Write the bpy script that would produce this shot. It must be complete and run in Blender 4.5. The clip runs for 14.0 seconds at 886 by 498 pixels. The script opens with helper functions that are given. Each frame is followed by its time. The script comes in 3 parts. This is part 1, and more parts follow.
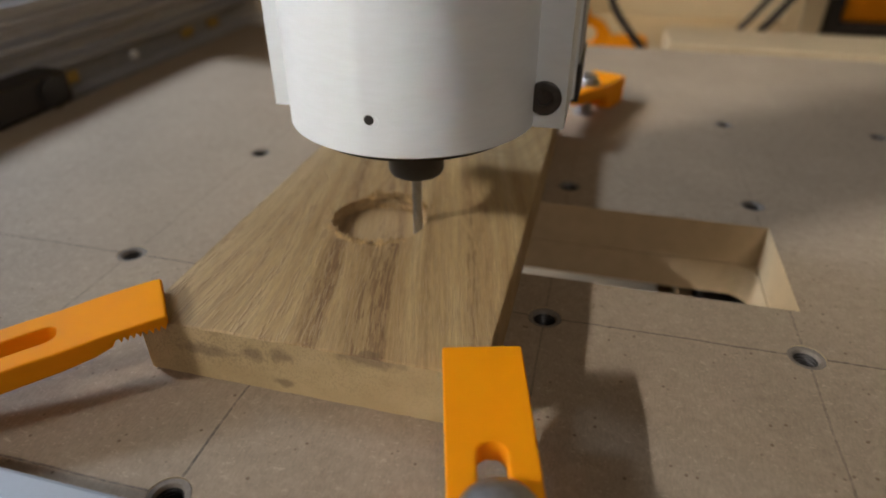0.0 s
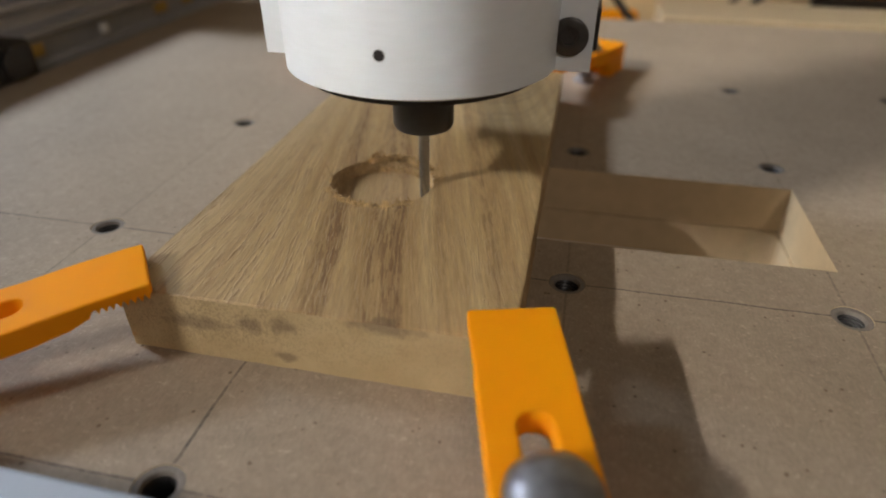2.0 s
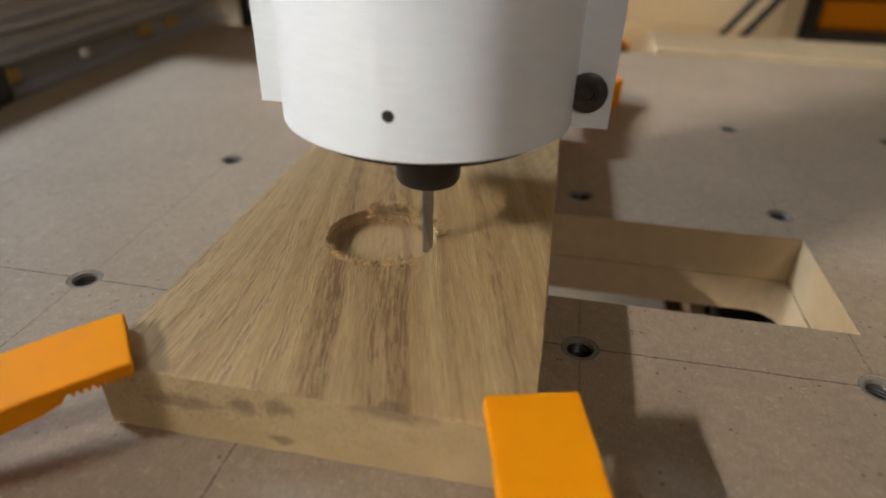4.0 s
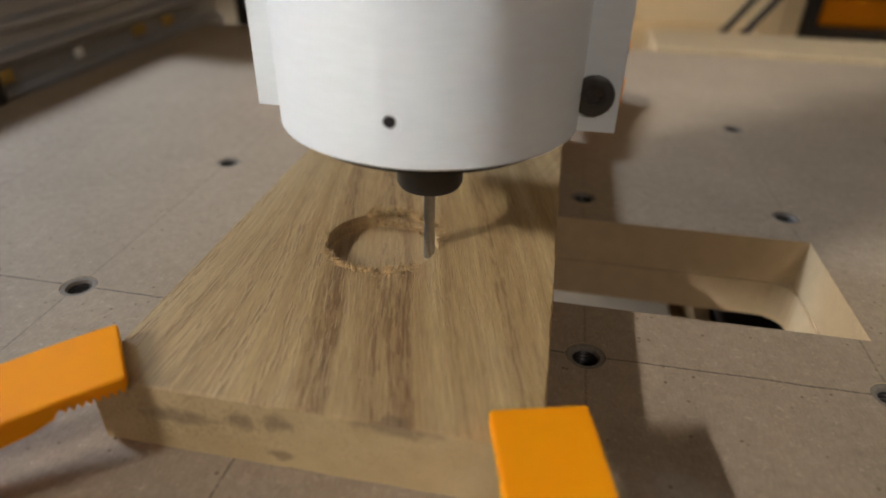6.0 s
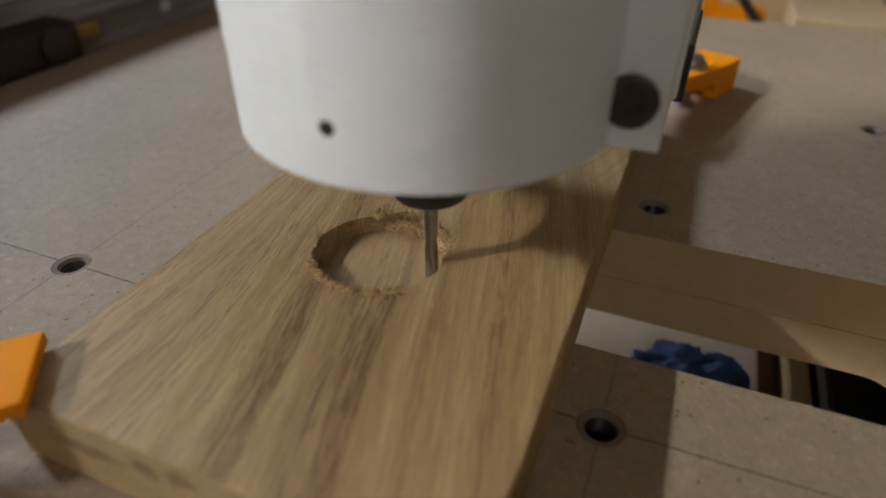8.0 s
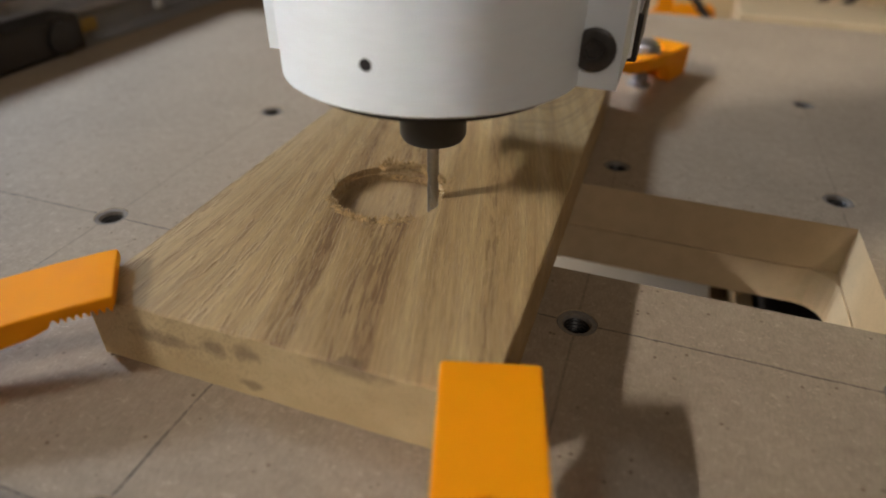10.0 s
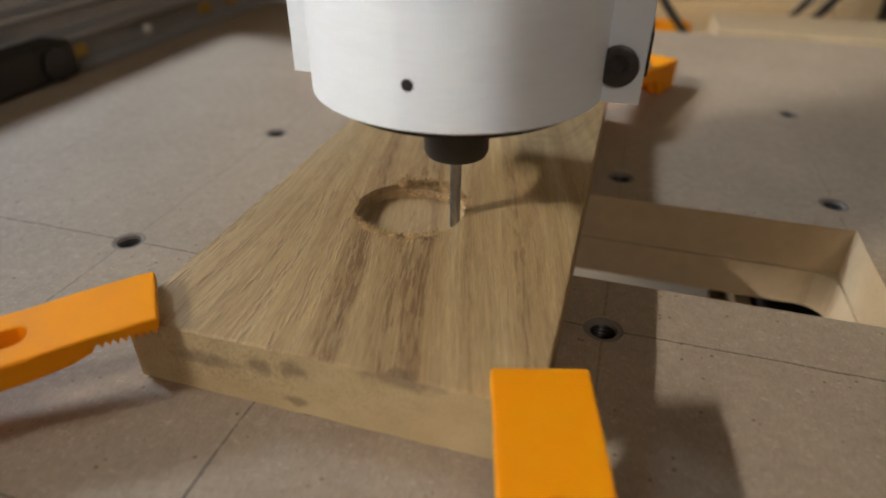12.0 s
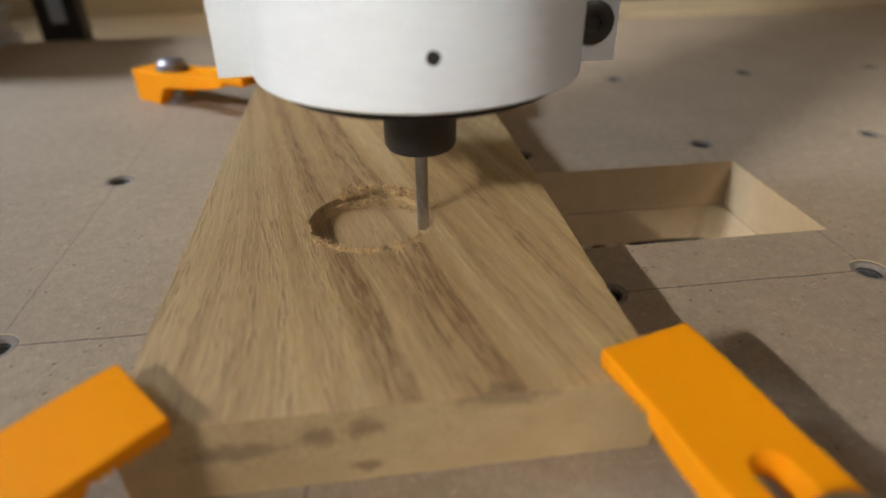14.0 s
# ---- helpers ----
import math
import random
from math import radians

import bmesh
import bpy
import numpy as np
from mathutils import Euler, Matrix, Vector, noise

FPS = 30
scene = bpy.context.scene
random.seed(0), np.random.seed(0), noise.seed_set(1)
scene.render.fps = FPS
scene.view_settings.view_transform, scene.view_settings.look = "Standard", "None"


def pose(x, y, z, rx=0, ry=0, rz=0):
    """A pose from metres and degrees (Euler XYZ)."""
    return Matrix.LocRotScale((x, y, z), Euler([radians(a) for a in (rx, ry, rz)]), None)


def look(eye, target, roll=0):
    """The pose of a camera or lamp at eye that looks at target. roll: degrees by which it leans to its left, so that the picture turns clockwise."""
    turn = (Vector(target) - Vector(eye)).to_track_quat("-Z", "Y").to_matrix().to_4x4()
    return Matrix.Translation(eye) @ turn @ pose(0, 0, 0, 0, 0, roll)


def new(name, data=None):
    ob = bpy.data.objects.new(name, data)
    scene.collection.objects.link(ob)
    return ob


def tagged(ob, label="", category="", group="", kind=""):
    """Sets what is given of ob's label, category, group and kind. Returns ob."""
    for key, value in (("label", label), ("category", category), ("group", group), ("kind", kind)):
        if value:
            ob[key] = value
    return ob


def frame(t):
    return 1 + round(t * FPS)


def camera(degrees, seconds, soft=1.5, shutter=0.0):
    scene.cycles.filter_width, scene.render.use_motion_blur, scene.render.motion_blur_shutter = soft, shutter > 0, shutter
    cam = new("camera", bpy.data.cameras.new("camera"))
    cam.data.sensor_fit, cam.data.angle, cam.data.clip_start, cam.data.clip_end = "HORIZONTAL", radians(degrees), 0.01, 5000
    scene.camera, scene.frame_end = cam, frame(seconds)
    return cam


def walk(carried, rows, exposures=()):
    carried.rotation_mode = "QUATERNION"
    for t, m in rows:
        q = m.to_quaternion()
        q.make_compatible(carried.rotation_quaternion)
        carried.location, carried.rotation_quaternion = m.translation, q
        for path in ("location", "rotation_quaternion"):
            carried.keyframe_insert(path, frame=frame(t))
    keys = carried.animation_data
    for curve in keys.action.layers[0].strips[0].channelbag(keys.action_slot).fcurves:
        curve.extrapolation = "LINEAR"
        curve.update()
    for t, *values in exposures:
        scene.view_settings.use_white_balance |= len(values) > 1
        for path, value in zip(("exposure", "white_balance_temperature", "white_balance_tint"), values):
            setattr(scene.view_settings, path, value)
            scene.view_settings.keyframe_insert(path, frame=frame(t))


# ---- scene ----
cam = camera(71.4, 14.0, soft=1.8)
PATH = [
    (0, (0.15713, -0.15500, 0.12108), (0.09370, 0.09069, -0.03895), -0.16),
    (0.5, (0.15513, -0.14465, 0.11106), (0.09043, 0.10414, -0.04359), -0.33),
    (1, (0.14885, -0.14451, 0.11215), (0.08387, 0.10341, -0.04377), -0.18),
    (1.5, (0.14436, -0.14375, 0.10998), (0.08241, 0.10301, -0.04898), 0.22),
    (2, (0.14543, -0.14810, 0.10431), (0.09225, 0.09832, -0.05832), 0.10),
    (2.5, (0.14476, -0.14364, 0.10607), (0.09784, 0.10454, -0.05581), 0.87),
    (3, (0.13684, -0.13900, 0.10641), (0.09094, 0.11175, -0.05177), 1.28),
    (5.5, (0.13469, -0.13192, 0.11261), (0.09021, 0.12069, -0.04299), 1.41),
    (6, (0.13374, -0.12956, 0.10877), (0.08953, 0.12212, -0.04841), 1.34),
    (6.5, (0.13900, -0.10773, 0.10816), (0.07719, 0.13967, -0.04987), 0.64),
    (7, (0.15041, -0.08567, 0.10323), (0.06845, 0.14517, -0.06995), 0.90),
    (7.5, (0.14919, -0.08371, 0.10439), (0.05569, 0.14181, -0.06996), 0.28),
    (8, (0.15091, -0.09044, 0.10492), (0.05857, 0.13642, -0.06832), 0.08),
    (8.5, (0.15176, -0.09295, 0.10725), (0.06068, 0.13488, -0.06536), 0.08),
    (9, (0.15423, -0.10149, 0.10452), (0.06575, 0.12832, -0.06682), -0.10),
    (9.2, (0.15591, -0.10776, 0.10376), (0.07006, 0.12246, -0.06837), 0.09),
    (11.3, (0.15577, -0.13248, 0.10816), (0.07911, 0.10671, -0.05589), 0.93),
    (11.5, (0.15589, -0.13156, 0.10814), (0.07799, 0.10641, -0.05709), 0.27),
    (12, (0.14410, -0.13318, 0.10644), (0.07392, 0.10879, -0.05642), 0.48),
    (12.5, (0.11143, -0.12776, 0.09862), (0.06877, 0.12348, -0.05968), -0.60),
    (13, (0.10038, -0.12825, 0.09542), (0.09046, 0.12898, -0.05865), -1.19),
    (13.5, (0.09895, -0.12906, 0.09456), (0.11308, 0.12878, -0.05813), -2.11),
    (14, (0.09069, -0.12531, 0.09330), (0.12335, 0.12973, -0.06127), -0.72),
]
EXPOSURE = [(0, -0.51), (1.5, -0.41), (3, -0.33), (6, -0.40), (7, -0.72), (7.5, -0.73), (8.5, -0.6), (9, -0.47), (11.5, -0.37), (12.5, -0.34), (14, -0.30)]
walk(cam, [(t, look(eye, target, roll)) for t, eye, target, roll in PATH], EXPOSURE)
# shallow depth of field of a close-up lens, focused on the cutter
cam.data.dof.use_dof = True
cam.data.dof.focus_distance = 0.162
cam.data.dof.aperture_fstop = 8.0

# ---------------------------------------------------------------- light
world = bpy.data.worlds.new("room_air")
scene.world = world
world.use_nodes = True
world.node_tree.nodes["Background"].inputs[0].default_value = (1.0, 0.86, 0.70, 1)
world.node_tree.nodes["Background"].inputs[1].default_value = 0.02


def area_lamp(name, eye, target, sx, sy, watts, colour, up=(0, 0, 1)):
    data = bpy.data.lights.new(name, "AREA")
    data.shape, data.size, data.size_y, data.energy, data.color = "RECTANGLE", sx, sy, watts, colour
    ob = new(name, data)
    way = (Vector(target) - Vector(eye)).normalized()
    right = Vector(up).cross(-way).normalized()
    top = (-way).cross(right)
    m = Matrix((right, top, -way)).transposed().to_4x4()
    ob.matrix_world = Matrix.Translation(eye) @ m
    return ob


# two work lamps to the left of the machine: a long tube towards the front and a broad panel towards the back
for eye, target, watts, wide, broad, long, colour in (((-1.40, -1.05, 1.14), (0.35, 0.26, 0.0), 0.90, 14.5, 0.05, 0.62, (1.0, 0.965, 0.92)),
                                                      ((-1.45, 0.56, 1.13), (-0.15, 0.30, 0.0), 1.9, 26, 0.30, 0.45, (0.76, 0.85, 1.0))):
    lamp = area_lamp("work_lamp", eye, target, broad, long, watts, colour, up=(0, 1, 0))
    lamp.data.spread = radians(wide)
# unseen warm lamp, added to brighten the wall behind the machine
wall_fill = area_lamp("shelf_lamp", (0.42, 0.50, 0.60), (0.42, 0.66, 0.06), 1.05, 0.05, 0.62, (1.0, 0.80, 0.52))
wall_fill.data.spread = radians(50)
# unseen small strip lamp under the bed, added to brighten the lower shelf
area_lamp("under_bed_lamp", (0.03, 0.16, -0.038), (0.13, 0.10, -0.068), 0.02, 0.12, 0.11, (1.0, 0.95, 0.9), up=(0, 1, 0))
# the room's warm ceiling light
area_lamp("ceiling_lamp", (0.65, -1.40, 1.10), (0.22, 0.05, 0.0), 0.34, 0.30, 5.7, (1.0, 0.89, 0.80))


# ---------------------------------------------------------------- materials
def mat(name):
    m = bpy.data.materials.new(name)
    m.use_nodes = True
    nt = m.node_tree
    return m, nt, nt.nodes["Principled BSDF"]


def nd(nt, kind, **values):
    n = nt.nodes.new(kind)
    for k, v in values.items():
        if k in n.inputs:
            n.inputs[k].default_value = v
    return n


def coords(nt, scale=(1, 1, 1), rot=(0, 0, 0), which="Object"):
    tc = nt.nodes.new("ShaderNodeTexCoord")
    mp = nt.nodes.new("ShaderNodeMapping")
    mp.inputs["Scale"].default_value = scale
    mp.inputs["Rotation"].default_value = rot
    nt.links.new(tc.outputs[which], mp.inputs["Vector"])
    return mp.outputs["Vector"]


def noise_tex(nt, vec, scale, detail=3.0, rough=0.55, distortion=0.0):
    n = nt.nodes.new("ShaderNodeTexNoise")
    n.inputs["Scale"].default_value = scale
    n.inputs["Detail"].default_value = detail
    n.inputs["Roughness"].default_value = rough
    n.inputs["Distortion"].default_value = distortion
    nt.links.new(vec, n.inputs["Vector"])
    return n.outputs["Fac"]


def ramp(nt, fac, stops, interp="LINEAR"):
    r = nt.nodes.new("ShaderNodeValToRGB")
    r.color_ramp.interpolation = interp
    els = r.color_ramp.elements
    els[0].position, els[1].position = stops[0][0], stops[-1][0]
    els[0].color, els[1].color = (*stops[0][1], 1), (*stops[-1][1], 1)
    for p, c in stops[1:-1]:
        els.new(p).color = (*c, 1)
    nt.links.new(fac, r.inputs["Fac"])
    return r.outputs["Color"]


def grey(v):
    return (v, v, v)


def mix(nt, a, b, fac, blend="MIX"):
    m = nt.nodes.new("ShaderNodeMix")
    m.data_type, m.blend_type = "RGBA", blend
    for sock, val in ((m.inputs[0], fac), (m.inputs[6], a), (m.inputs[7], b)):
        if isinstance(val, (int, float)):
            sock.default_value = val
        elif isinstance(val, tuple):
            sock.default_value = (*val, 1)
        else:
            nt.links.new(val, sock)
    return m.outputs[2]


def maths(nt, op, a, b=0.0, c=0.0):
    m = nt.nodes.new("ShaderNodeMath")
    m.operation = op
    for sock, val in zip(m.inputs, (a, b, c)):
        if isinstance(val, (int, float)):
            sock.default_value = val
        else:
            nt.links.new(val, sock)
    return m.outputs[0]


def bump(nt, bsdf, height, distance, strength=1.0):
    b = nt.nodes.new("ShaderNodeBump")
    b.inputs["Distance"].default_value = distance
    b.inputs["Strength"].default_value = strength
    nt.links.new(height, b.inputs["Height"])
    nt.links.new(b.outputs["Normal"], bsdf.inputs["Normal"])


def simple(name, colour, rough, metal=0.0, vary=0.12, scale=120.0, bump_mm=0.0, spec=0.5):
    """A plain surface with a little mottling, uneven gloss and fine relief."""
    m, nt, b = mat(name)
    v = coords(nt)
    n1 = noise_tex(nt, v, scale, 4)
    n2 = noise_tex(nt, v, scale * 9, 3)
    f = maths(nt, "ADD", maths(nt, "MULTIPLY", n1, 0.65), maths(nt, "MULTIPLY", n2, 0.35))
    lo = tuple(c * (1 - vary) for c in colour)
    hi = tuple(min(1, c * (1 + vary)) for c in colour)
    nt.links.new(ramp(nt, f, [(0.3, lo), (0.7, hi)]), b.inputs["Base Color"])
    nt.links.new(ramp(nt, n1, [(0.3, grey(max(0, rough - 0.07))), (0.7, grey(min(1, rough + 0.07)))]), b.inputs["Roughness"])
    b.inputs["Metallic"].default_value = metal
    b.inputs["Specular IOR Level"].default_value = spec
    if bump_mm:
        bump(nt, b, f, bump_mm / 1000)
    return m


COLS = 0.075
ROWS_Y = (-0.0855, 0.0, 0.095, 0.1905)


def mdf_material(name, lines, base=(0.342, 0.270, 0.195)):
    m, nt, b = mat(name)
    v = coords(nt)
    big = noise_tex(nt, v, 22, 4, 0.6)
    mid = noise_tex(nt, v, 260, 5, 0.7)
    fib = noise_tex(nt, coords(nt, (1, 0.33, 1), (0, 0, 0.5)), 1500, 2, 0.6, 0.4)
    fib2 = noise_tex(nt, coords(nt, (0.5, 1, 1), (0, 0, -0.3)), 900, 3, 0.6, 1.6)
    col = ramp(nt, big, [(0.25, tuple(c * 0.90 for c in base)), (0.75, tuple(c * 1.10 for c in base))])
    col = mix(nt, col, ramp(nt, mid, [(0.32, grey(0.78)), (0.68, grey(1.20))]), 0.5, "MULTIPLY")
    col = mix(nt, col, ramp(nt, fib, [(0.35, grey(0.82)), (0.65, grey(1.2))]), 0.4, "MULTIPLY")
    pale = ramp(nt, fib2, [(0.60, grey(0)), (0.67, grey(0.5))])
    col = mix(nt, col, tuple(min(1, c * 1.65) for c in base), pale)
    vo = nt.nodes.new("ShaderNodeTexVoronoi")
    vo.inputs["Scale"].default_value = 260
    vo.inputs["Randomness"].default_value = 1.0
    nt.links.new(v, vo.inputs["Vector"])
    speck = ramp(nt, vo.outputs["Distance"], [(0.07, grey(1)), (0.16, grey(0))])
    speck = mix(nt, (0, 0, 0), speck, ramp(nt, noise_tex(nt, v, 75, 2), [(0.45, grey(0)), (0.54, grey(0.85))]))
    col = mix(nt, col, tuple(c * f for c, f in zip(base, (0.42, 0.36, 0.30))), speck)
    if lines:
        # the pencilled grid through the inserts
        tc = nt.nodes.new("ShaderNodeTexCoord")
        sep = nt.nodes.new("ShaderNodeSeparateXYZ")
        nt.links.new(tc.outputs["Object"], sep.inputs[0])
        wob = maths(nt, "MULTIPLY", maths(nt, "SUBTRACT", noise_tex(nt, v, 55, 2), 0.5), 0.0011)
        gx = maths(nt, "PINGPONG", maths(nt, "ADD", maths(nt, "ADD", sep.outputs[0], wob), COLS * 20), COLS / 2)
        fade = ramp(nt, maths(nt, "ADD", sep.outputs[1], 0.5), [(0.43, grey(1)), (0.475, grey(0.5)), (0.60, grey(0.35)), (0.72, grey(0.12))])
        total = maths(nt, "MULTIPLY", maths(nt, "LESS_THAN", gx, 0.00036), fade)
        for y, strong in zip(ROWS_Y, (0.8, 1.0, 0.12, 0.08)):
            d = maths(nt, "ABSOLUTE", maths(nt, "SUBTRACT", maths(nt, "ADD", sep.outputs[1], wob), y))
            total = maths(nt, "MAXIMUM", total, maths(nt, "MULTIPLY", maths(nt, "LESS_THAN", d, 0.00030), strong))
        weak = ramp(nt, noise_tex(nt, v, 420, 4, 0.75), [(0.34, grey(0.2)), (0.62, grey(0.95))])
        total = maths(nt, "MULTIPLY", total, weak)
        col = mix(nt, col, (0.06, 0.052, 0.048), total)
    nt.links.new(col, b.inputs["Base Color"])
    b.inputs["Roughness"].default_value = 0.62
    b.inputs["Specular IOR Level"].default_value = 0.35
    bump(nt, b, maths(nt, "ADD", fib, mid), 0.00012, 0.7)
    return m


def oak_material(name, fresh=0.0):
    m, nt, b = mat(name)
    tc = nt.nodes.new("ShaderNodeTexCoord")
    sep = nt.nodes.new("ShaderNodeSeparateXYZ")
    nt.links.new(tc.outputs["Object"], sep.inputs[0])
    x, y, z = sep.outputs
    # the grain runs askew along the board and bends a little
    k = maths(nt, "DIVIDE", maths(nt, "SUBTRACT", maths(nt, "ADD", x, maths(nt, "MULTIPLY", y, 0.2)), 0.045), 0.045)
    skew = nt.nodes.new("ShaderNodeMapRange")
    skew.interpolation_type = "SMOOTHSTEP"
    skew.inputs["To Max"].default_value = 0.24
    nt.links.new(k, skew.inputs["Value"])
    u = maths(nt, "ADD", x, maths(nt, "MULTIPLY", y, skew.outputs["Result"]))
    wob = noise_tex(nt, coords(nt, (1, 0.22, 1)), 30, 2, 0.45)
    u = maths(nt, "ADD", u, maths(nt, "MULTIPLY", maths(nt, "SUBTRACT", wob, 0.5), 0.005))
    com = nt.nodes.new("ShaderNodeCombineXYZ")
    nt.links.new(u, com.inputs[0])
    nt.links.new(maths(nt, "MULTIPLY", y, 0.035), com.inputs[1])
    nt.links.new(maths(nt, "MULTIPLY", z, 0.25), com.inputs[2])
    g = com.outputs[0]
    band = noise_tex(nt, g, 170, 5, 0.68)
    fine = noise_tex(nt, g, 1300, 4, 0.7)
    col = ramp(nt, band, [(0.31, (0.335, 0.215, 0.096)), (0.43, (0.435, 0.294, 0.134)), (0.56, (0.508, 0.359, 0.173)), (0.69, (0.568, 0.415, 0.222))])
    # brown heart streaks and a paler, greyer side
    us = maths(nt, "MULTIPLY", u, 6.0)
    streak = ramp(nt, us, [(0.36, grey(0)), (0.366, grey(0.3)), (0.375, grey(0.0)), (0.470, grey(0.0)), (0.484, grey(0.55)), (0.505, grey(0.9)), (0.513, grey(0.75)), (0.517, grey(0.08)),
                           (0.545, grey(0.05)), (0.550, grey(0.25)), (0.564, grey(0.22)), (0.568, grey(0.85)), (0.580, grey(0.75)), (0.586, grey(0.6)), (0.600, grey(0.65)),
                           (0.606, grey(0.95)), (0.618, grey(1.0)), (0.624, grey(0.05)), (0.672, grey(0.0)), (0.680, grey(0.35)), (0.686, grey(0.0)), (0.742, grey(0.0)), (0.750, grey(0.6)),
                           (0.762, grey(0.5)), (0.768, grey(0.0)), (0.79, grey(0.35)), (0.80, grey(0.0))])
    streak = mix(nt, (0, 0, 0), streak, ramp(nt, noise_tex(nt, g, 700, 4, 0.7), [(0.36, grey(0.3)), (0.58, grey(1))]))
    # the streaks break up into ragged patches along the board
    com3 = nt.nodes.new("ShaderNodeCombineXYZ")
    nt.links.new(u, com3.inputs[0])
    nt.links.new(maths(nt, "MULTIPLY", y, 0.07), com3.inputs[1])
    nt.links.new(z, com3.inputs[2])
    patchy = noise_tex(nt, com3.outputs[0], 420, 4, 0.65)
    streak = mix(nt, (0, 0, 0), streak, ramp(nt, patchy, [(0.36, grey(0.5)), (0.54, grey(1))]))
    col = mix(nt, col, (0.18, 0.094, 0.042), maths(nt, "MULTIPLY", streak, 0.66))
    # short brown flecks, thickest in the streaks
    com4 = nt.nodes.new("ShaderNodeCombineXYZ")
    nt.links.new(u, com4.inputs[0])
    nt.links.new(maths(nt, "MULTIPLY", y, 0.11), com4.inputs[1])
    nt.links.new(z, com4.inputs[2])
    fleck = ramp(nt, noise_tex(nt, com4.outputs[0], 1150, 3, 0.6), [(0.50, grey(0)), (0.54, grey(1))])
    fleck = mix(nt, (0, 0, 0), fleck, maths(nt, "MINIMUM", maths(nt, "ADD", maths(nt, "MULTIPLY", streak, 1.2), 0.16), 1.0))
    col = mix(nt, col, (0.135, 0.060, 0.022), maths(nt, "MULTIPLY", fleck, 0.62))
    fibre = noise_tex(nt, com3.outputs[0], 3000, 3, 0.6)
    col = mix(nt, col, ramp(nt, fibre, [(0.32, grey(0.78)), (0.5, grey(1.0)), (0.68, grey(1.18))]), 0.4, "MULTIPLY")
    pale = ramp(nt, maths(nt, "MULTIPLY", u, 6.0), [(0.22, grey(0.75)), (0.44, grey(0.0))])
    col = mix(nt, col, (0.55, 0.425, 0.258), maths(nt, "MULTIPLY", pale, 0.8))
    col = mix(nt, col, ramp(nt, fine, [(0.34, grey(0.55)), (0.64, grey(1.40))]), ramp(nt, us, [(0.40, grey(0.36)), (0.64, grey(0.3))]), "MULTIPLY")
    # long open pores, each with a torn lip whose lit edge is painted pale
    def pore_field(shift):
        cx = nt.nodes.new("ShaderNodeCombineXYZ")
        nt.links.new(maths(nt, "ADD", u, shift), cx.inputs[0])
        nt.links.new(maths(nt, "MULTIPLY", y, 0.075), cx.inputs[1])
        nt.links.new(maths(nt, "MULTIPLY", z, 0.3), cx.inputs[2])
        return noise_tex(nt, cx.outputs[0], 2100, 2, 0.5)
    where = ramp(nt, noise_tex(nt, g, 240, 2), [(0.40, grey(0.25)), (0.54, grey(1))])
    side = ramp(nt, us, [(0.38, grey(1)), (0.50, grey(0.75)), (0.62, grey(0.32))])
    pore = mix(nt, (0, 0, 0), ramp(nt, pore_field(0.0), [(0.555, grey(0)), (0.585, grey(1))]), where)
    pore = mix(nt, (0, 0, 0), pore, side)
    lip = mix(nt, (0, 0, 0), ramp(nt, pore_field(0.00022), [(0.56, grey(0)), (0.60, grey(1))]), where)
    lip = mix(nt, (0, 0, 0), lip, side)
    col = mix(nt, col, (0.64, 0.50, 0.30), maths(nt, "MULTIPLY", lip, 0.65))
    col = mix(nt, col, (0.235, 0.125, 0.045), maths(nt, "MULTIPLY", pore, 0.62))
    # growth rings that curl at the far end
    wv = nt.nodes.new("ShaderNodeTexWave")
    wv.wave_type, wv.rings_direction = "RINGS", "Z"
    mp = nt.nodes.new("ShaderNodeMapping")
    mp.inputs["Location"].default_value = (-0.116, -0.050, 0)
    mp.inputs["Scale"].default_value = (1, 0.36, 1)
    nt.links.new(tc.outputs["Object"], mp.inputs["Vector"])
    nt.links.new(mp.outputs[0], wv.inputs["Vector"])
    wv.inputs["Scale"].default_value = 42
    wv.inputs["Distortion"].default_value = 2.2
    wv.inputs["Detail"].default_value = 3
    wv.inputs["Detail Scale"].default_value = 2
    far = maths(nt, "MULTIPLY", ramp(nt, maths(nt, "MULTIPLY", y, 5.0), [(0.30, grey(0)), (0.5, grey(1))]),
                ramp(nt, maths(nt, "MULTIPLY", x, 6.0), [(0.5, grey(0)), (0.68, grey(1))]))
    ring = ramp(nt, wv.outputs["Fac"], [(0.0, grey(0.0)), (0.22, grey(1.0)), (0.40, grey(0.0))])
    col = mix(nt, col, (0.20, 0.135, 0.08), maths(nt, "MULTIPLY", maths(nt, "MULTIPLY", ring, far), 0.6))
    if fresh:
        # newly cut wood is paler
        col = mix(nt, col, (0.62, 0.48, 0.29), fresh)
    # water stains
    for sx, sy, sz, r in ((0.1115, -0.0495, 0.0165, 0.0045), (0.0875, -0.05, 0.0125, 0.0042), (0.079, -0.05, 0.0105, 0.0045), (0.0865, -0.05, 0.004, 0.0036)):
        mp2 = nt.nodes.new("ShaderNodeMapping")
        mp2.inputs["Location"].default_value = (-sx, -sy, -sz * 2.2)
        mp2.inputs["Scale"].default_value = (1, 1, 2.2)
        nt.links.new(tc.outputs["Object"], mp2.inputs["Vector"])
        ln = nt.nodes.new("ShaderNodeVectorMath")
        ln.operation = "LENGTH"
        nt.links.new(mp2.outputs[0], ln.inputs[0])
        d = maths(nt, "ADD", ln.outputs["Value"], maths(nt, "MULTIPLY", maths(nt, "SUBTRACT", noise_tex(nt, coords(nt), 260, 3), 0.5), r * 1.1))
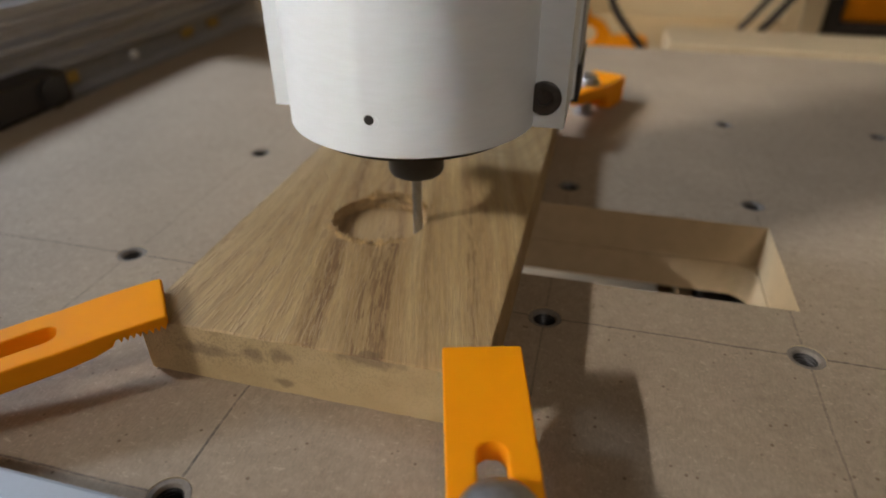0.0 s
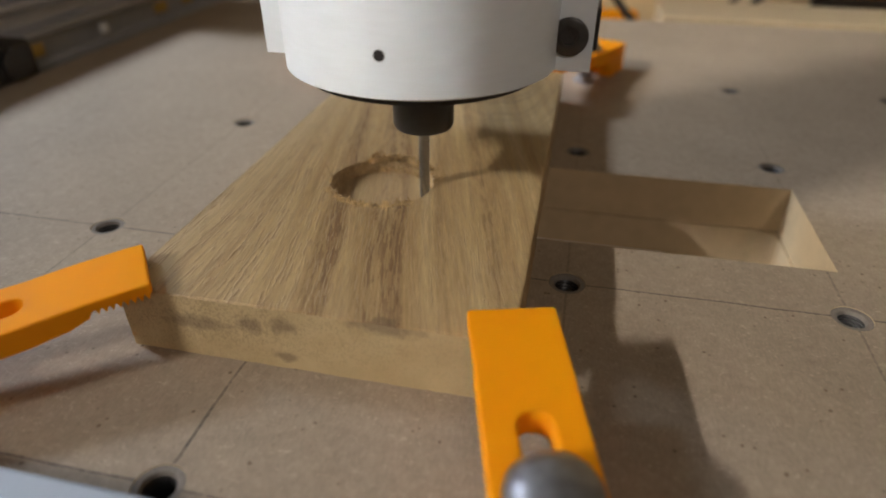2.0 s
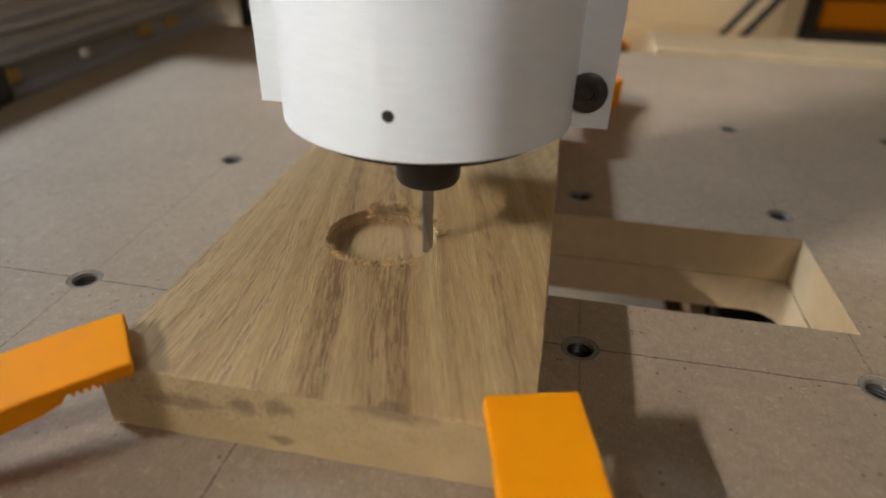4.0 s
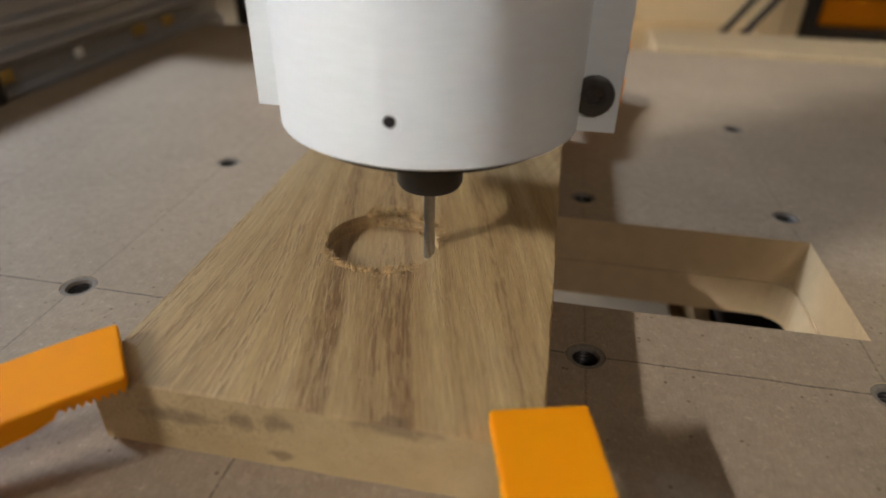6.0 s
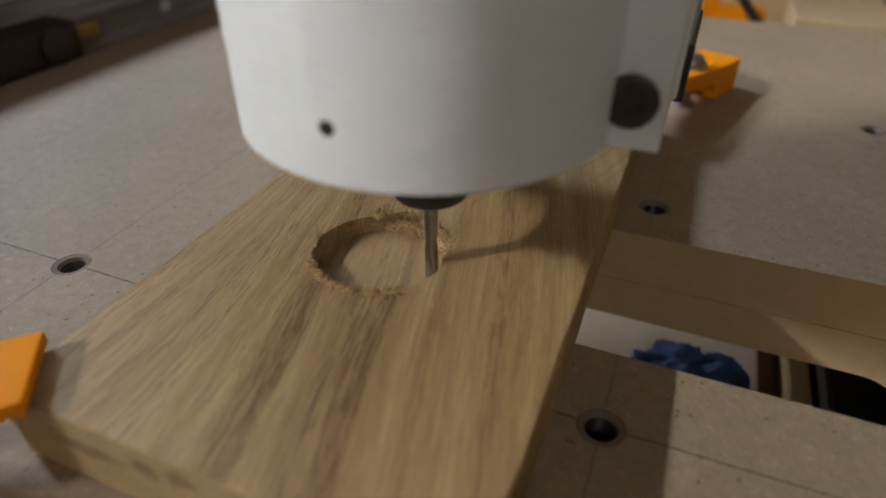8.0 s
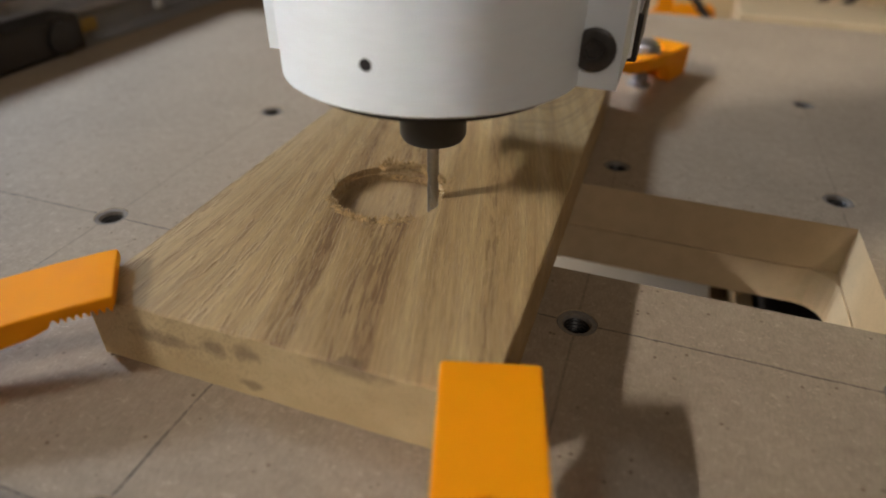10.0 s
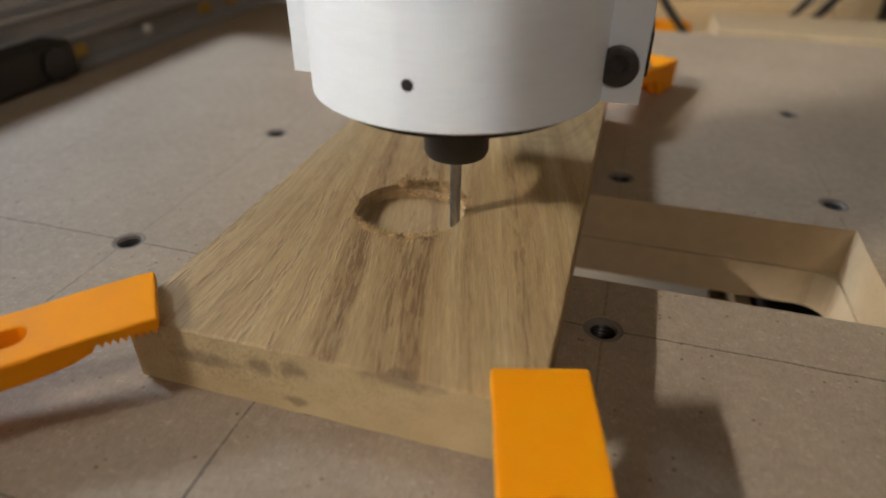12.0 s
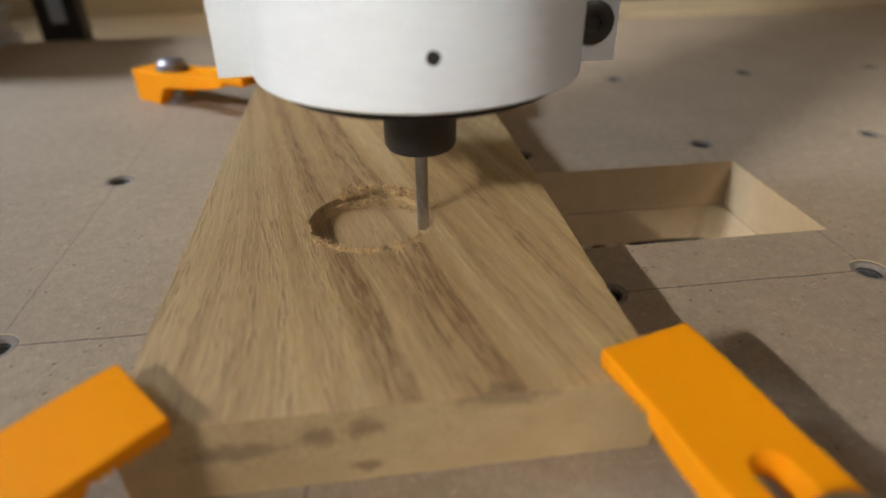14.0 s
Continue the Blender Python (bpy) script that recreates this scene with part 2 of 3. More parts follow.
        d = maths(nt, "DIVIDE", d, r)
        st = ramp(nt, d, [(0.55, grey(0.7)), (0.85, grey(0.6)), (1.0, grey(0))])
        col = mix(nt, col, (0.15, 0.095, 0.05), st)
    nt.links.new(col, b.inputs["Base Color"])
    nt.links.new(ramp(nt, fine, [(0.3, grey(0.40)), (0.7, grey(0.56))]), b.inputs["Roughness"])
    b.inputs["Specular IOR Level"].default_value = 0.35
    h = maths(nt, "SUBTRACT", maths(nt, "ADD", maths(nt, "MULTIPLY", fine, 0.3), maths(nt, "MULTIPLY", fibre, 0.35)), pore)
    bump(nt, b, maths(nt, "ADD", h, maths(nt, "MULTIPLY", lip, 0.4)), 0.0004, 1.0)
    return m


def end_grain_material():
    m, nt, b = mat("oak_end_grain")
    v = coords(nt)
    big = noise_tex(nt, v, 60, 3)
    col = ramp(nt, big, [(0.3, (0.46, 0.335, 0.165)), (0.7, (0.58, 0.44, 0.235))])
    pv = noise_tex(nt, coords(nt, (1, 1, 0.6), (0, 0.25, 0)), 2300, 2, 0.5)
    sep = nt.nodes.new("ShaderNodeSeparateXYZ")
    nt.links.new(v, sep.inputs[0])
    area = ramp(nt, noise_tex(nt, coords(nt, (0.45, 1, 1.6)), 90, 3), [(0.34, grey(0.2)), (0.50, grey(1))])
    area = mix(nt, (0, 0, 0), area, ramp(nt, maths(nt, "MULTIPLY", sep.outputs[0], 6.0), [(0.46, grey(1)), (0.70, grey(0.4))]))
    area = mix(nt, (0, 0, 0), area, ramp(nt, maths(nt, "MULTIPLY", sep.outputs[2], 40.0), [(0.10, grey(0.55)), (0.40, grey(1))]))
    pore = mix(nt, (0, 0, 0), ramp(nt, pv, [(0.52, grey(0)), (0.59, grey(1))]), area)
    col = mix(nt, col, (0.17, 0.11, 0.05), maths(nt, "MULTIPLY", pore, 0.35))
    tc = nt.nodes.new("ShaderNodeTexCoord")
    for sx, sz, rx, rz in ((0.1115, 0.0170, 0.011, 0.0030), (0.0868, 0.0130, 0.0040, 0.0030), (0.0785, 0.0118, 0.0040, 0.0032), (0.0866, 0.0038, 0.0040, 0.0020), (0.0640, 0.0105, 0.0110, 0.0030)):
        mp = nt.nodes.new("ShaderNodeMapping")
        mp.inputs["Location"].default_value = (-sx / rx, 0, -sz / rz)
        mp.inputs["Scale"].default_value = (1 / rx, 0, 1 / rz)
        nt.links.new(tc.outputs["Object"], mp.inputs["Vector"])
        ln = nt.nodes.new("ShaderNodeVectorMath")
        ln.operation = "LENGTH"
        nt.links.new(mp.outputs[0], ln.inputs[0])
        d = maths(nt, "ADD", ln.outputs["Value"], maths(nt, "MULTIPLY", maths(nt, "SUBTRACT", noise_tex(nt, v, 420, 3), 0.5), 1.3))
        st = ramp(nt, d, [(0.40, grey(0.55)), (0.95, grey(0.0))])
        col = mix(nt, col, (0.13, 0.085, 0.05), st)
    nt.links.new(col, b.inputs["Base Color"])
    b.inputs["Roughness"].default_value = 0.7
    bump(nt, b, maths(nt, "SUBTRACT", noise_tex(nt, v, 500, 3), pore), 0.0003, 0.8)
    return m


def printed_plastic(name, colour, rough, layer=0.0003, strength=0.35, sub=0.0):
    """3D-printed plastic with fine horizontal layer lines."""
    m, nt, b = mat(name)
    v = coords(nt)
    tc = nt.nodes.new("ShaderNodeTexCoord")
    sep = nt.nodes.new("ShaderNodeSeparateXYZ")
    nt.links.new(tc.outputs["Object"], sep.inputs[0])
    wv = maths(nt, "SINE", maths(nt, "MULTIPLY", sep.outputs[2], 2 * math.pi / layer))
    n = noise_tex(nt, coords(nt, (1, 1, 6)), 160, 3)
    big = noise_tex(nt, coords(nt, (0.6, 0.6, 3)), 45, 3)
    col = ramp(nt, n, [(0.3, tuple(c * 0.98 for c in colour)), (0.7, tuple(min(1, c * 1.015) for c in colour))])
    col = mix(nt, col, ramp(nt, big, [(0.3, grey(0.975)), (0.7, grey(1.0))]), 1.0, "MULTIPLY")
    nt.links.new(col, b.inputs["Base Color"])
    nt.links.new(ramp(nt, n, [(0.3, grey(rough - 0.06)), (0.7, grey(rough + 0.06))]), b.inputs["Roughness"])
    if sub:
        b.inputs["Specular IOR Level"].default_value = 0.12
        b.inputs["Subsurface Weight"].default_value = sub
        b.inputs["Subsurface Radius"].default_value = (0.004, 0.0015, 0.0004)
        b.inputs["Subsurface Scale"].default_value = 1.0
    bump(nt, b, maths(nt, "ADD", wv, maths(nt, "MULTIPLY", n, 0.6)), 0.00003, strength)
    return m


MDF = mdf_material("mdf_pencilled", True)
MDF_RAW = simple("mdf_edge", (0.56, 0.425, 0.26), 0.75, 0.0, 0.10, 160, 0.15, 0.25)
OAK = oak_material("oak")
OAK_CUT = oak_material("oak_fresh_cut", 0.26)
OAK_END = end_grain_material()
CHIP = simple("wood_chip", (0.47, 0.315, 0.145), 0.8, vary=0.75, scale=300)
ORANGE = printed_plastic("orange_print", (0.90, 0.315, 0.004), 0.6, 0.0003, 0.05, 0.1)
WHITE = printed_plastic("white_print", (0.85, 0.905, 0.94), 0.45, 0.0004, 0.5)
BLACK = simple("black_metal", (0.022, 0.021, 0.021), 0.38, 0.0, 0.3, 300)
BLACK_PLASTIC = simple("black_plastic", (0.020, 0.017, 0.016), 0.5, 0.0, 0.3, 200)
SCREW_BLACK = simple("black_oxide", (0.06, 0.055, 0.05), 0.42, 0.3, 0.3, 500)
ZINC = simple("zinc_plate", (0.38, 0.39, 0.42), 0.42, 1.0, 0.3, 500)
STEEL = simple("tool_steel", (0.36, 0.35, 0.34), 0.34, 1.0, 0.12, 900)
INSERT = simple("insert_zinc", (0.21, 0.183, 0.155), 0.65, 0.0, 0.25, 700, spec=0.25)
# near-black: the shade inside the holes is put into the thread's colour
BORE = simple("insert_bore_shade", (0.014, 0.012, 0.011), 0.45, 0.1, 0.3, 700)
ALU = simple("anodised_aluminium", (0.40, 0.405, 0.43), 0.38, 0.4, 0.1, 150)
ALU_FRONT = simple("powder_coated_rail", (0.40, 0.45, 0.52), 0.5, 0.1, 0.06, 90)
# darker copy of the aluminium, with shade put into its colour
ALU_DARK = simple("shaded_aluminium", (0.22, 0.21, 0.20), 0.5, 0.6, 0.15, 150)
BRASS = simple("brass", (0.55, 0.37, 0.12), 0.45, 0.5, 0.15, 300)
WALL = simple("cream_wall_paint", (0.74, 0.63, 0.43), 0.8, 0.0, 0.06, 6, 0.3)
FLOOR = simple("workshop_floor", (0.23, 0.20, 0.17), 0.7, 0.0, 0.2, 8)
CEIL = simple("ceiling_paint", (0.78, 0.76, 0.72), 0.85, 0.0, 0.04, 4)
PLY = simple("pale_plywood", (0.46, 0.355, 0.22), 0.65, 0.0, 0.14, 35)
DARKWOOD = simple("brown_wood", (0.16, 0.10, 0.055), 0.6, 0.0, 0.25, 60)
RUBBER = simple("black_rubber", (0.022, 0.021, 0.024), 0.55, 0.0, 0.3, 100)
BLUE = simple("blue_cloth", (0.06, 0.12, 0.36), 0.9, 0.0, 0.35, 90, 0.6)
PAPER = simple("white_paper", (0.84, 0.84, 0.82), 0.75, 0.0, 0.06, 40)


# ---------------------------------------------------------------- mesh helpers
def link(name, bm, material, parent=None, label="", smooth=False):
    me = bpy.data.meshes.new(name)
    bmesh.ops.recalc_face_normals(bm, faces=bm.faces)
    bm.to_mesh(me)
    bm.free()
    for m in material if isinstance(material, (list, tuple)) else [material]:
        me.materials.append(m)
    if smooth:
        for p in me.polygons:
            p.use_smooth = True
        me.set_sharp_from_angle(angle=radians(smooth if smooth is not True else 35))
    ob = new(name, me)
    if parent is not None:
        ob.parent = parent
    if label:
        ob["label"] = label
    return ob


def part(name, bm, material, parent, label="", smooth=False):
    return link(name, bm, material, parent, label, smooth)


def empty(name, m=None):
    ob = new(name)
    ob.empty_display_size = 0.01
    if m is not None:
        ob.matrix_world = m
    return ob


def box(x0, x1, y0, y1, z0, z1, bevel=0.0, segs=2):
    bm = bmesh.new()
    add_box(bm, x0, x1, y0, y1, z0, z1)
    if bevel:
        bmesh.ops.bevel(bm, geom=list(bm.edges), offset=bevel, segments=segs, affect="EDGES", profile=0.5)
    return bm


def add_box(bm, x0, x1, y0, y1, z0, z1):
    vs = [bm.verts.new((x, y, z)) for x in (x0, x1) for y in (y0, y1) for z in (z0, z1)]
    for f in ((0, 1, 3, 2), (4, 6, 7, 5), (0, 4, 5, 1), (2, 3, 7, 6), (0, 2, 6, 4), (1, 5, 7, 3)):
        bm.faces.new([vs[i] for i in f])


def lathe(profile, n=48, bm=None, m=None):
    """A turned body: profile of (radius, z)."""
    bm = bm or bmesh.new()
    rings = []
    made = []
    for r, z in profile:
        if r < 1e-7:
            ring = [bm.verts.new((0, 0, z))]
        else:
            ring = [bm.verts.new((r * math.cos(2 * math.pi * i / n), r * math.sin(2 * math.pi * i / n), z)) for i in range(n)]
        made += ring
        rings.append(ring)
    for a, b in zip(rings, rings[1:]):
        for i in range(n):
            j = (i + 1) % n
            if len(a) == 1 and len(b) == 1:
                continue
            if len(a) == 1:
                bm.faces.new((a[0], b[i], b[j]))
            elif len(b) == 1:
                bm.faces.new((a[i], a[j], b[0]))
            else:
                bm.faces.new((a[i], a[j], b[j], b[i]))
    if m is not None:
        bmesh.ops.transform(bm, matrix=m, verts=made)
    return bm


def prism(outline, z0, z1, holes=(), bm=None):
    """A plate of the given outline with holes through it."""
    bm = bm or bmesh.new()
    loops = [outline, *holes]
    for z in (z0, z1):
        edges = []
        for loop in loops:
            vs = [bm.verts.new((x, y, z)) for x, y in loop]
            edges += [bm.edges.new((a, b)) for a, b in zip(vs, vs[1:] + vs[:1])]
        bmesh.ops.triangle_fill(bm, use_beauty=True, use_dissolve=False, edges=edges)
    bm.verts.ensure_lookup_table()
    count = sum(len(l) for l in loops)
    start = 0
    for loop in loops:
        n = len(loop)
        for i in range(n):
            j = (i + 1) % n
            bm.faces.new((bm.verts[start + i], bm.verts[start + j], bm.verts[count + start + j], bm.verts[count + start + i]))
        start += n
    return bm


def circle(cx, cy, r, n=24):
    return [(cx + r * math.cos(2 * math.pi * i / n), cy + r * math.sin(2 * math.pi * i / n)) for i in range(n)]


def rounded_rect(x0, x1, y0, y1, r, n=5):
    out = []
    for cx, cy, a in ((x1 - r, y1 - r, 0), (x0 + r, y1 - r, 90), (x0 + r, y0 + r, 180), (x1 - r, y0 + r, 270)):
        out += [(cx + r * math.cos(radians(a + 90 * k / n)), cy + r * math.sin(radians(a + 90 * k / n))) for k in range(n + 1)]
    return out


def tube(points, r, n=10):
    """A round cable through the points."""
    cu = bpy.data.curves.new("line", "CURVE")
    cu.dimensions = "3D"
    sp = cu.splines.new("NURBS")
    sp.points.add(len(points) - 1)
    for p, q in zip(sp.points, points):
        p.co = (*q, 1)
    sp.use_endpoint_u = True
    sp.order_u = 3
    cu.bevel_depth, cu.bevel_resolution, cu.resolution_u = r, 3, 6
    cu.use_fill_caps = True
    tmp = bpy.data.objects.new("line", cu)
    scene.collection.objects.link(tmp)
    me = bpy.data.meshes.new_from_object(tmp.evaluated_get(bpy.context.evaluated_depsgraph_get()))
    bm = bmesh.new()
    bm.from_mesh(me)
    bpy.data.objects.remove(tmp)
    bpy.data.curves.remove(cu)
    bpy.data.meshes.remove(me)
    return bm


# ---------------------------------------------------------------- the room
def room():
    z0, z1 = -0.90, 1.70
    x0, x1, y0, y1 = -1.7, 2.0, -1.9, 0.66
    tagged(link("floor", box(x0 - 0.1, x1 + 0.1, y0 - 0.1, y1 + 0.1, z0 - 0.1, z0), FLOOR), "plain brown workshop floor in shade", "floor", kind="structure")
    tagged(link("ceiling", box(x0 - 0.1, x1 + 0.1, y0 - 0.1, y1 + 0.1, z1, z1 + 0.1), CEIL), "plain off-white painted ceiling", "ceiling", kind="structure")
    for name, b in (("wall_north", (x0 - 0.1, x1 + 0.1, y1, y1 + 0.1)), ("wall_south", (x0 - 0.1, x1 + 0.1, y0 - 0.1, y0)),
                    ("wall_west", (x0 - 0.1, x0, y0, y1)), ("wall_east", (x1, x1 + 0.1, y0, y1))):
        tagged(link(name, box(*b, z0, z1), WALL), "plain cream painted workshop wall", "wall", kind="structure")


room()


# ---------------------------------------------------------------- the machine bed
SLOT = (0.128, 0.2280, 0.0225, 0.0765)
BED = (-0.147, 0.62, -0.0905, 0.345)


def machine_bed():
    bed = empty("machine_bed")
    x0, x1, y0, y1 = BED
    holes = []
    for i in range(0, 8):
        for y in ROWS_Y:
            x = i * COLS
            if x0 + 0.02 < x < x1 - 0.02:
                holes.append(circle(x, y, 0.00525, 28))
    slot = [(SLOT[0], SLOT[2]), (SLOT[1], SLOT[2]), (SLOT[1], SLOT[3]), (SLOT[0], SLOT[3])]
    bm = prism([(x0, y0), (x1, y0), (x1, y1), (x0, y1)], -0.0178, 0.0, [slot, *holes])
    bm.normal_update()
    for f in bm.faces:
        f.material_index = 0 if abs(f.normal.z) > 0.5 else 1
    part("top_board", bm, [MDF, MDF_RAW], bed, "brown fibreboard with a pencilled grid and a square slot")
    low = rounded_rect(SLOT[0], SLOT[1] - 0.0005, SLOT[2], SLOT[3] + 0.0004, 0.009)
    bm = prism([(x0, y0), (x1, y0), (x1, y1), (x0, y1)], -0.0332, -0.0184, [low])
    part("lower_board", bm, MDF_RAW, bed, "second fibreboard layer below the top")
    tagged(bed, "brown fibreboard machine bed with pencil lines and threaded inserts", "machine bed", kind="structure")
    # flanged threaded inserts
    first = None
    for i in range(0, 8):
        for y in ROWS_Y:
            x = i * COLS
            if not (x0 + 0.02 < x < x1 - 0.02):
                continue
            if first is None:
                ins = part("threaded_insert", lathe([(0.0034, -0.0175), (0.0034, -0.0009), (0.0038, -0.0003), (0.0050, -0.0001), (0.0052, -0.0004), (0.0052, -0.0170), (0.0034, -0.0175)], 32), INSERT, bed, "flanged zinc insert sunk flush", True)
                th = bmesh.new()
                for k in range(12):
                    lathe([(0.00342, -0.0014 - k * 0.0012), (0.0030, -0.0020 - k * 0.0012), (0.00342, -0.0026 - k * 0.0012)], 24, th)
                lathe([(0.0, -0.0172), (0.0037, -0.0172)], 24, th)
                part("thread", th, BORE, ins, "threaded bore coloured near-black for the shade inside it", True)
                ins.location = (x, y, 0)
                first = ins
            else:
                c = first.copy()
                scene.collection.objects.link(c)
                c.location = (x, y, 0)
                for ch in first.children:
                    cc = ch.copy()
                    scene.collection.objects.link(cc)
                    cc.parent = c


machine_bed()


# ---------------------------------------------------------------- the oak board
BX0, BX1, BY0, BY1, BZ = 0.0453, 0.1395, -0.0497, 0.1555, 0.0180
PC, PR, PD = (0.0905, 0.0165), 0.0163, 0.0045


def oak_board():
    rnd = random.Random(4)
    bm = bmesh.new()
    ch = 0.00035
    n = 128
    hole = []
    for k in range(n):
        a = 2 * math.pi * k / n
        r = PR + rnd.uniform(-0.00022, 0.00012)
        hole.append((PC[0] + r * math.cos(a), PC[1] + r * math.sin(a)))

    def side(a, b, steps, jit):
        return [(a[0] + (b[0] - a[0]) * i / steps + (rnd.uniform(-jit, jit) if 0 < i < steps and a[0] == b[0] else 0),
                 a[1] + (b[1] - a[1]) * i / steps + (rnd.uniform(-jit, jit) if 0 < i < steps and a[1] == b[1] else 0)) for i in range(steps)]

    def outline(inset, jit):
        x0, x1, y0, y1 = BX0 + inset, BX1 - inset, BY0 + inset, BY1 - inset
        return side((x0, y0), (x1, y0), 40, jit) + side((x1, y0), (x1, y1), 60, jit) + side((x1, y1), (x0, y1), 30, jit) + side((x0, y1), (x0, y0), 60, jit)

    top = [bm.verts.new((*p, BZ)) for p in outline(ch, 0.00022)]
    hv = [bm.verts.new((*p, BZ)) for p in hole]
    edges = [bm.edges.new((a, b)) for vs in (top, hv) for a, b in zip(vs, vs[1:] + vs[:1])]
    bmesh.ops.triangle_fill(bm, use_beauty=True, edges=edges)
    low = [bm.verts.new((*p, BZ - ch)) for p in outline(0, 0.00010)]
    bot = [bm.verts.new((p.co.x, p.co.y, 0.0002)) for p in low]
    for a, b in ((top, low), (low, bot)):
        for i in range(len(a)):
            j = (i + 1) % len(a)
            f = bm.faces.new((a[i], a[j], b[j], b[i]))
            c = f.calc_center_median()
            f.material_index = 1 if (a is low and (abs(c.y - BY0) < 0.0004 or abs(c.y - BY1) < 0.0004)) else 0
    bm.faces.new(bot)
    # the milled pocket, cut in two passes that leave a faint ledge
    prev = hv
    for r, z in ((PR, BZ - 0.0021), (PR - 0.0003, BZ - 0.0023), (PR - 0.0003, BZ - PD)):
        ring = [bm.verts.new((PC[0] + r * math.cos(2 * math.pi * k / n), PC[1] + r * math.sin(2 * math.pi * k / n), z)) for k in range(n)]
        for i in range(n):
            j = (i + 1) % n
            bm.faces.new((prev[i], prev[j], ring[j], ring[i])).material_index = 2
        prev = ring
    bm.faces.new(prev).material_index = 2
    ob = link("oak_board", bm, [OAK, OAK_END, OAK_CUT])
    tagged(ob, "tan oak board with open grain and a freshly milled round pocket", "wooden board")
    return ob


oak_board()


def shavings():
    """Torn fibres and crumbs on the rim and in the pocket."""
    rnd = random.Random(11)
    bm = bmesh.new()

    def crumb(c, size, long, heading, lift):
        size, long = size * 1.3, long * 1.2
        m = Matrix.Translation(c) @ Euler((rnd.uniform(-0.5, 0.5), -lift, heading)).to_matrix().to_4x4()
        verts = []
        for i in range(4):
            f = i / 3
            w = size * (1 - 0.7 * f) * rnd.uniform(0.7, 1.2)
            bendz = long * 0.35 * f * f * rnd.uniform(-0.3, 1.0)
            for dy, dz in ((-w, 0), (w, 0), (0, w * 0.9)):
                verts.append(bm.verts.new(m @ Vector((long * f, dy, dz + bendz))))
        for i in range(3):
            for k in range(3):
                l = (k + 1) % 3
                a, b = 3 * i, 3 * i + 3
                bm.faces.new((verts[a + k], verts[a + l], verts[b + l], verts[b + k]))
        bm.faces.new(verts[0:3])
        bm.faces.new(verts[9:12])

    def at(a, r, z):
        return Vector((PC[0] + r * math.cos(a), PC[1] + r * math.sin(a), z))

    # front and back of the rim, where the cutter crosses the grain
    for lo, hi, count in ((212, 318, 330), (38, 122, 520)):
        for _ in range(count):
            a = radians(rnd.uniform(lo, hi))
            crumb(at(a, PR + rnd.gauss(0.0001, 0.00034), BZ + rnd.uniform(-0.0006, 0.0003)), rnd.uniform(0.00012, 0.00042), rnd.uniform(0.0005, 0.0021),
                  a + rnd.choice((1.57, -1.57, 0, 3.1)) + rnd.uniform(-0.8, 0.8), rnd.uniform(-0.2, 0.7))
    # bigger torn clumps at the back of the rim
    for _ in range(84):
        a = radians(rnd.uniform(48, 118))
        crumb(at(a, PR + rnd.uniform(-0.0003, 0.0012), BZ + rnd.uniform(0.0, 0.0009)), rnd.uniform(0.00035, 0.00065), rnd.uniform(0.0009, 0.0022),
              rnd.uniform(0, 6.28), rnd.uniform(-0.2, 0.9))
    # a sparse edging all round
    for _ in range(70):
        a = rnd.uniform(0, 6.283)
        crumb(at(a, PR + rnd.gauss(0, 0.0002), BZ), 0.00012, rnd.uniform(0.0003, 0.0009), rnd.uniform(0, 6.28), rnd.uniform(0, 0.5))
    # ledge crumbs on the back wall
    for _ in range(150):
        a = radians(rnd.uniform(35, 125))
        crumb(at(a, PR - rnd.uniform(0.0002, 0.0012), BZ - rnd.uniform(0.0022, 0.0044)), rnd.uniform(0.00012, 0.00032), rnd.uniform(0.0004, 0.0013),
              rnd.uniform(0, 6.28), rnd.uniform(-0.3, 0.6))
    # splinters at the left and right
    for a0, n in ((192, 5), (14, 9), (28, 6)):
        for _ in range(n):
            a = radians(a0 + rnd.uniform(-6, 6))
            crumb(at(a, PR - 0.0006, BZ - 0.0001), rnd.uniform(0.00008, 0.00017), rnd.uniform(0.0030, 0.0064),
                  (radians(125) if a0 > 100 else radians(rnd.choice((20, -35, -15)))) + rnd.uniform(-0.45, 0.45), rnd.uniform(0.1, 0.55))
    # a few loose specks on the board and bed
    for _ in range(26):
        crumb(at(rnd.uniform(0, 6.28), PR + abs(rnd.gauss(0.001, 0.003)), BZ + 0.00012),
              rnd.uniform(0.0001, 0.00022), rnd.uniform(0.0004, 0.0010), rnd.uniform(0, 6.28), 0.0)
    ob = link("wood_shavings", bm, CHIP)
    tagged(ob, "pale torn oak fibres and crumbs round the pocket", "wood shavings", kind="stuff")


shavings()


# ---------------------------------------------------------------- clamps
def clamp_mesh():
    """The printed clamp: a toothed tip, a slotted arm and a heel; +y runs from tip to heel, z from the bed."""
    L, W = 0.082, 0.0192
    s0, s1, sw = 0.0263, 0.068, 0.0033
    # stations along the arm: distance, top, underside
    st = [(0.0, 0.0222, 0.0194), (0.004, 0.0220, 0.0192), (0.0128, 0.0211, 0.0186), (0.0138, 0.0210, 0.0168), (0.018, 0.0205, 0.0150), (s0, 0.0193, 0.0132),
          (0.034, 0.0186, 0.0122), (0.046, 0.0170, 0.0106), (0.058, 0.0158, 0.0092), (0.062, 0.0156, 0.0040), (0.0635, 0.0155, 0.0002),
          (s1, 0.0154, 0.0002), (L, 0.0150, 0.0002)]
    bm = bmesh.new()
    xs_full = (-W / 2, W / 2)

    def slab(xa, xb, rows):
        rings = []
        for y, t, u in rows:
            ya = y
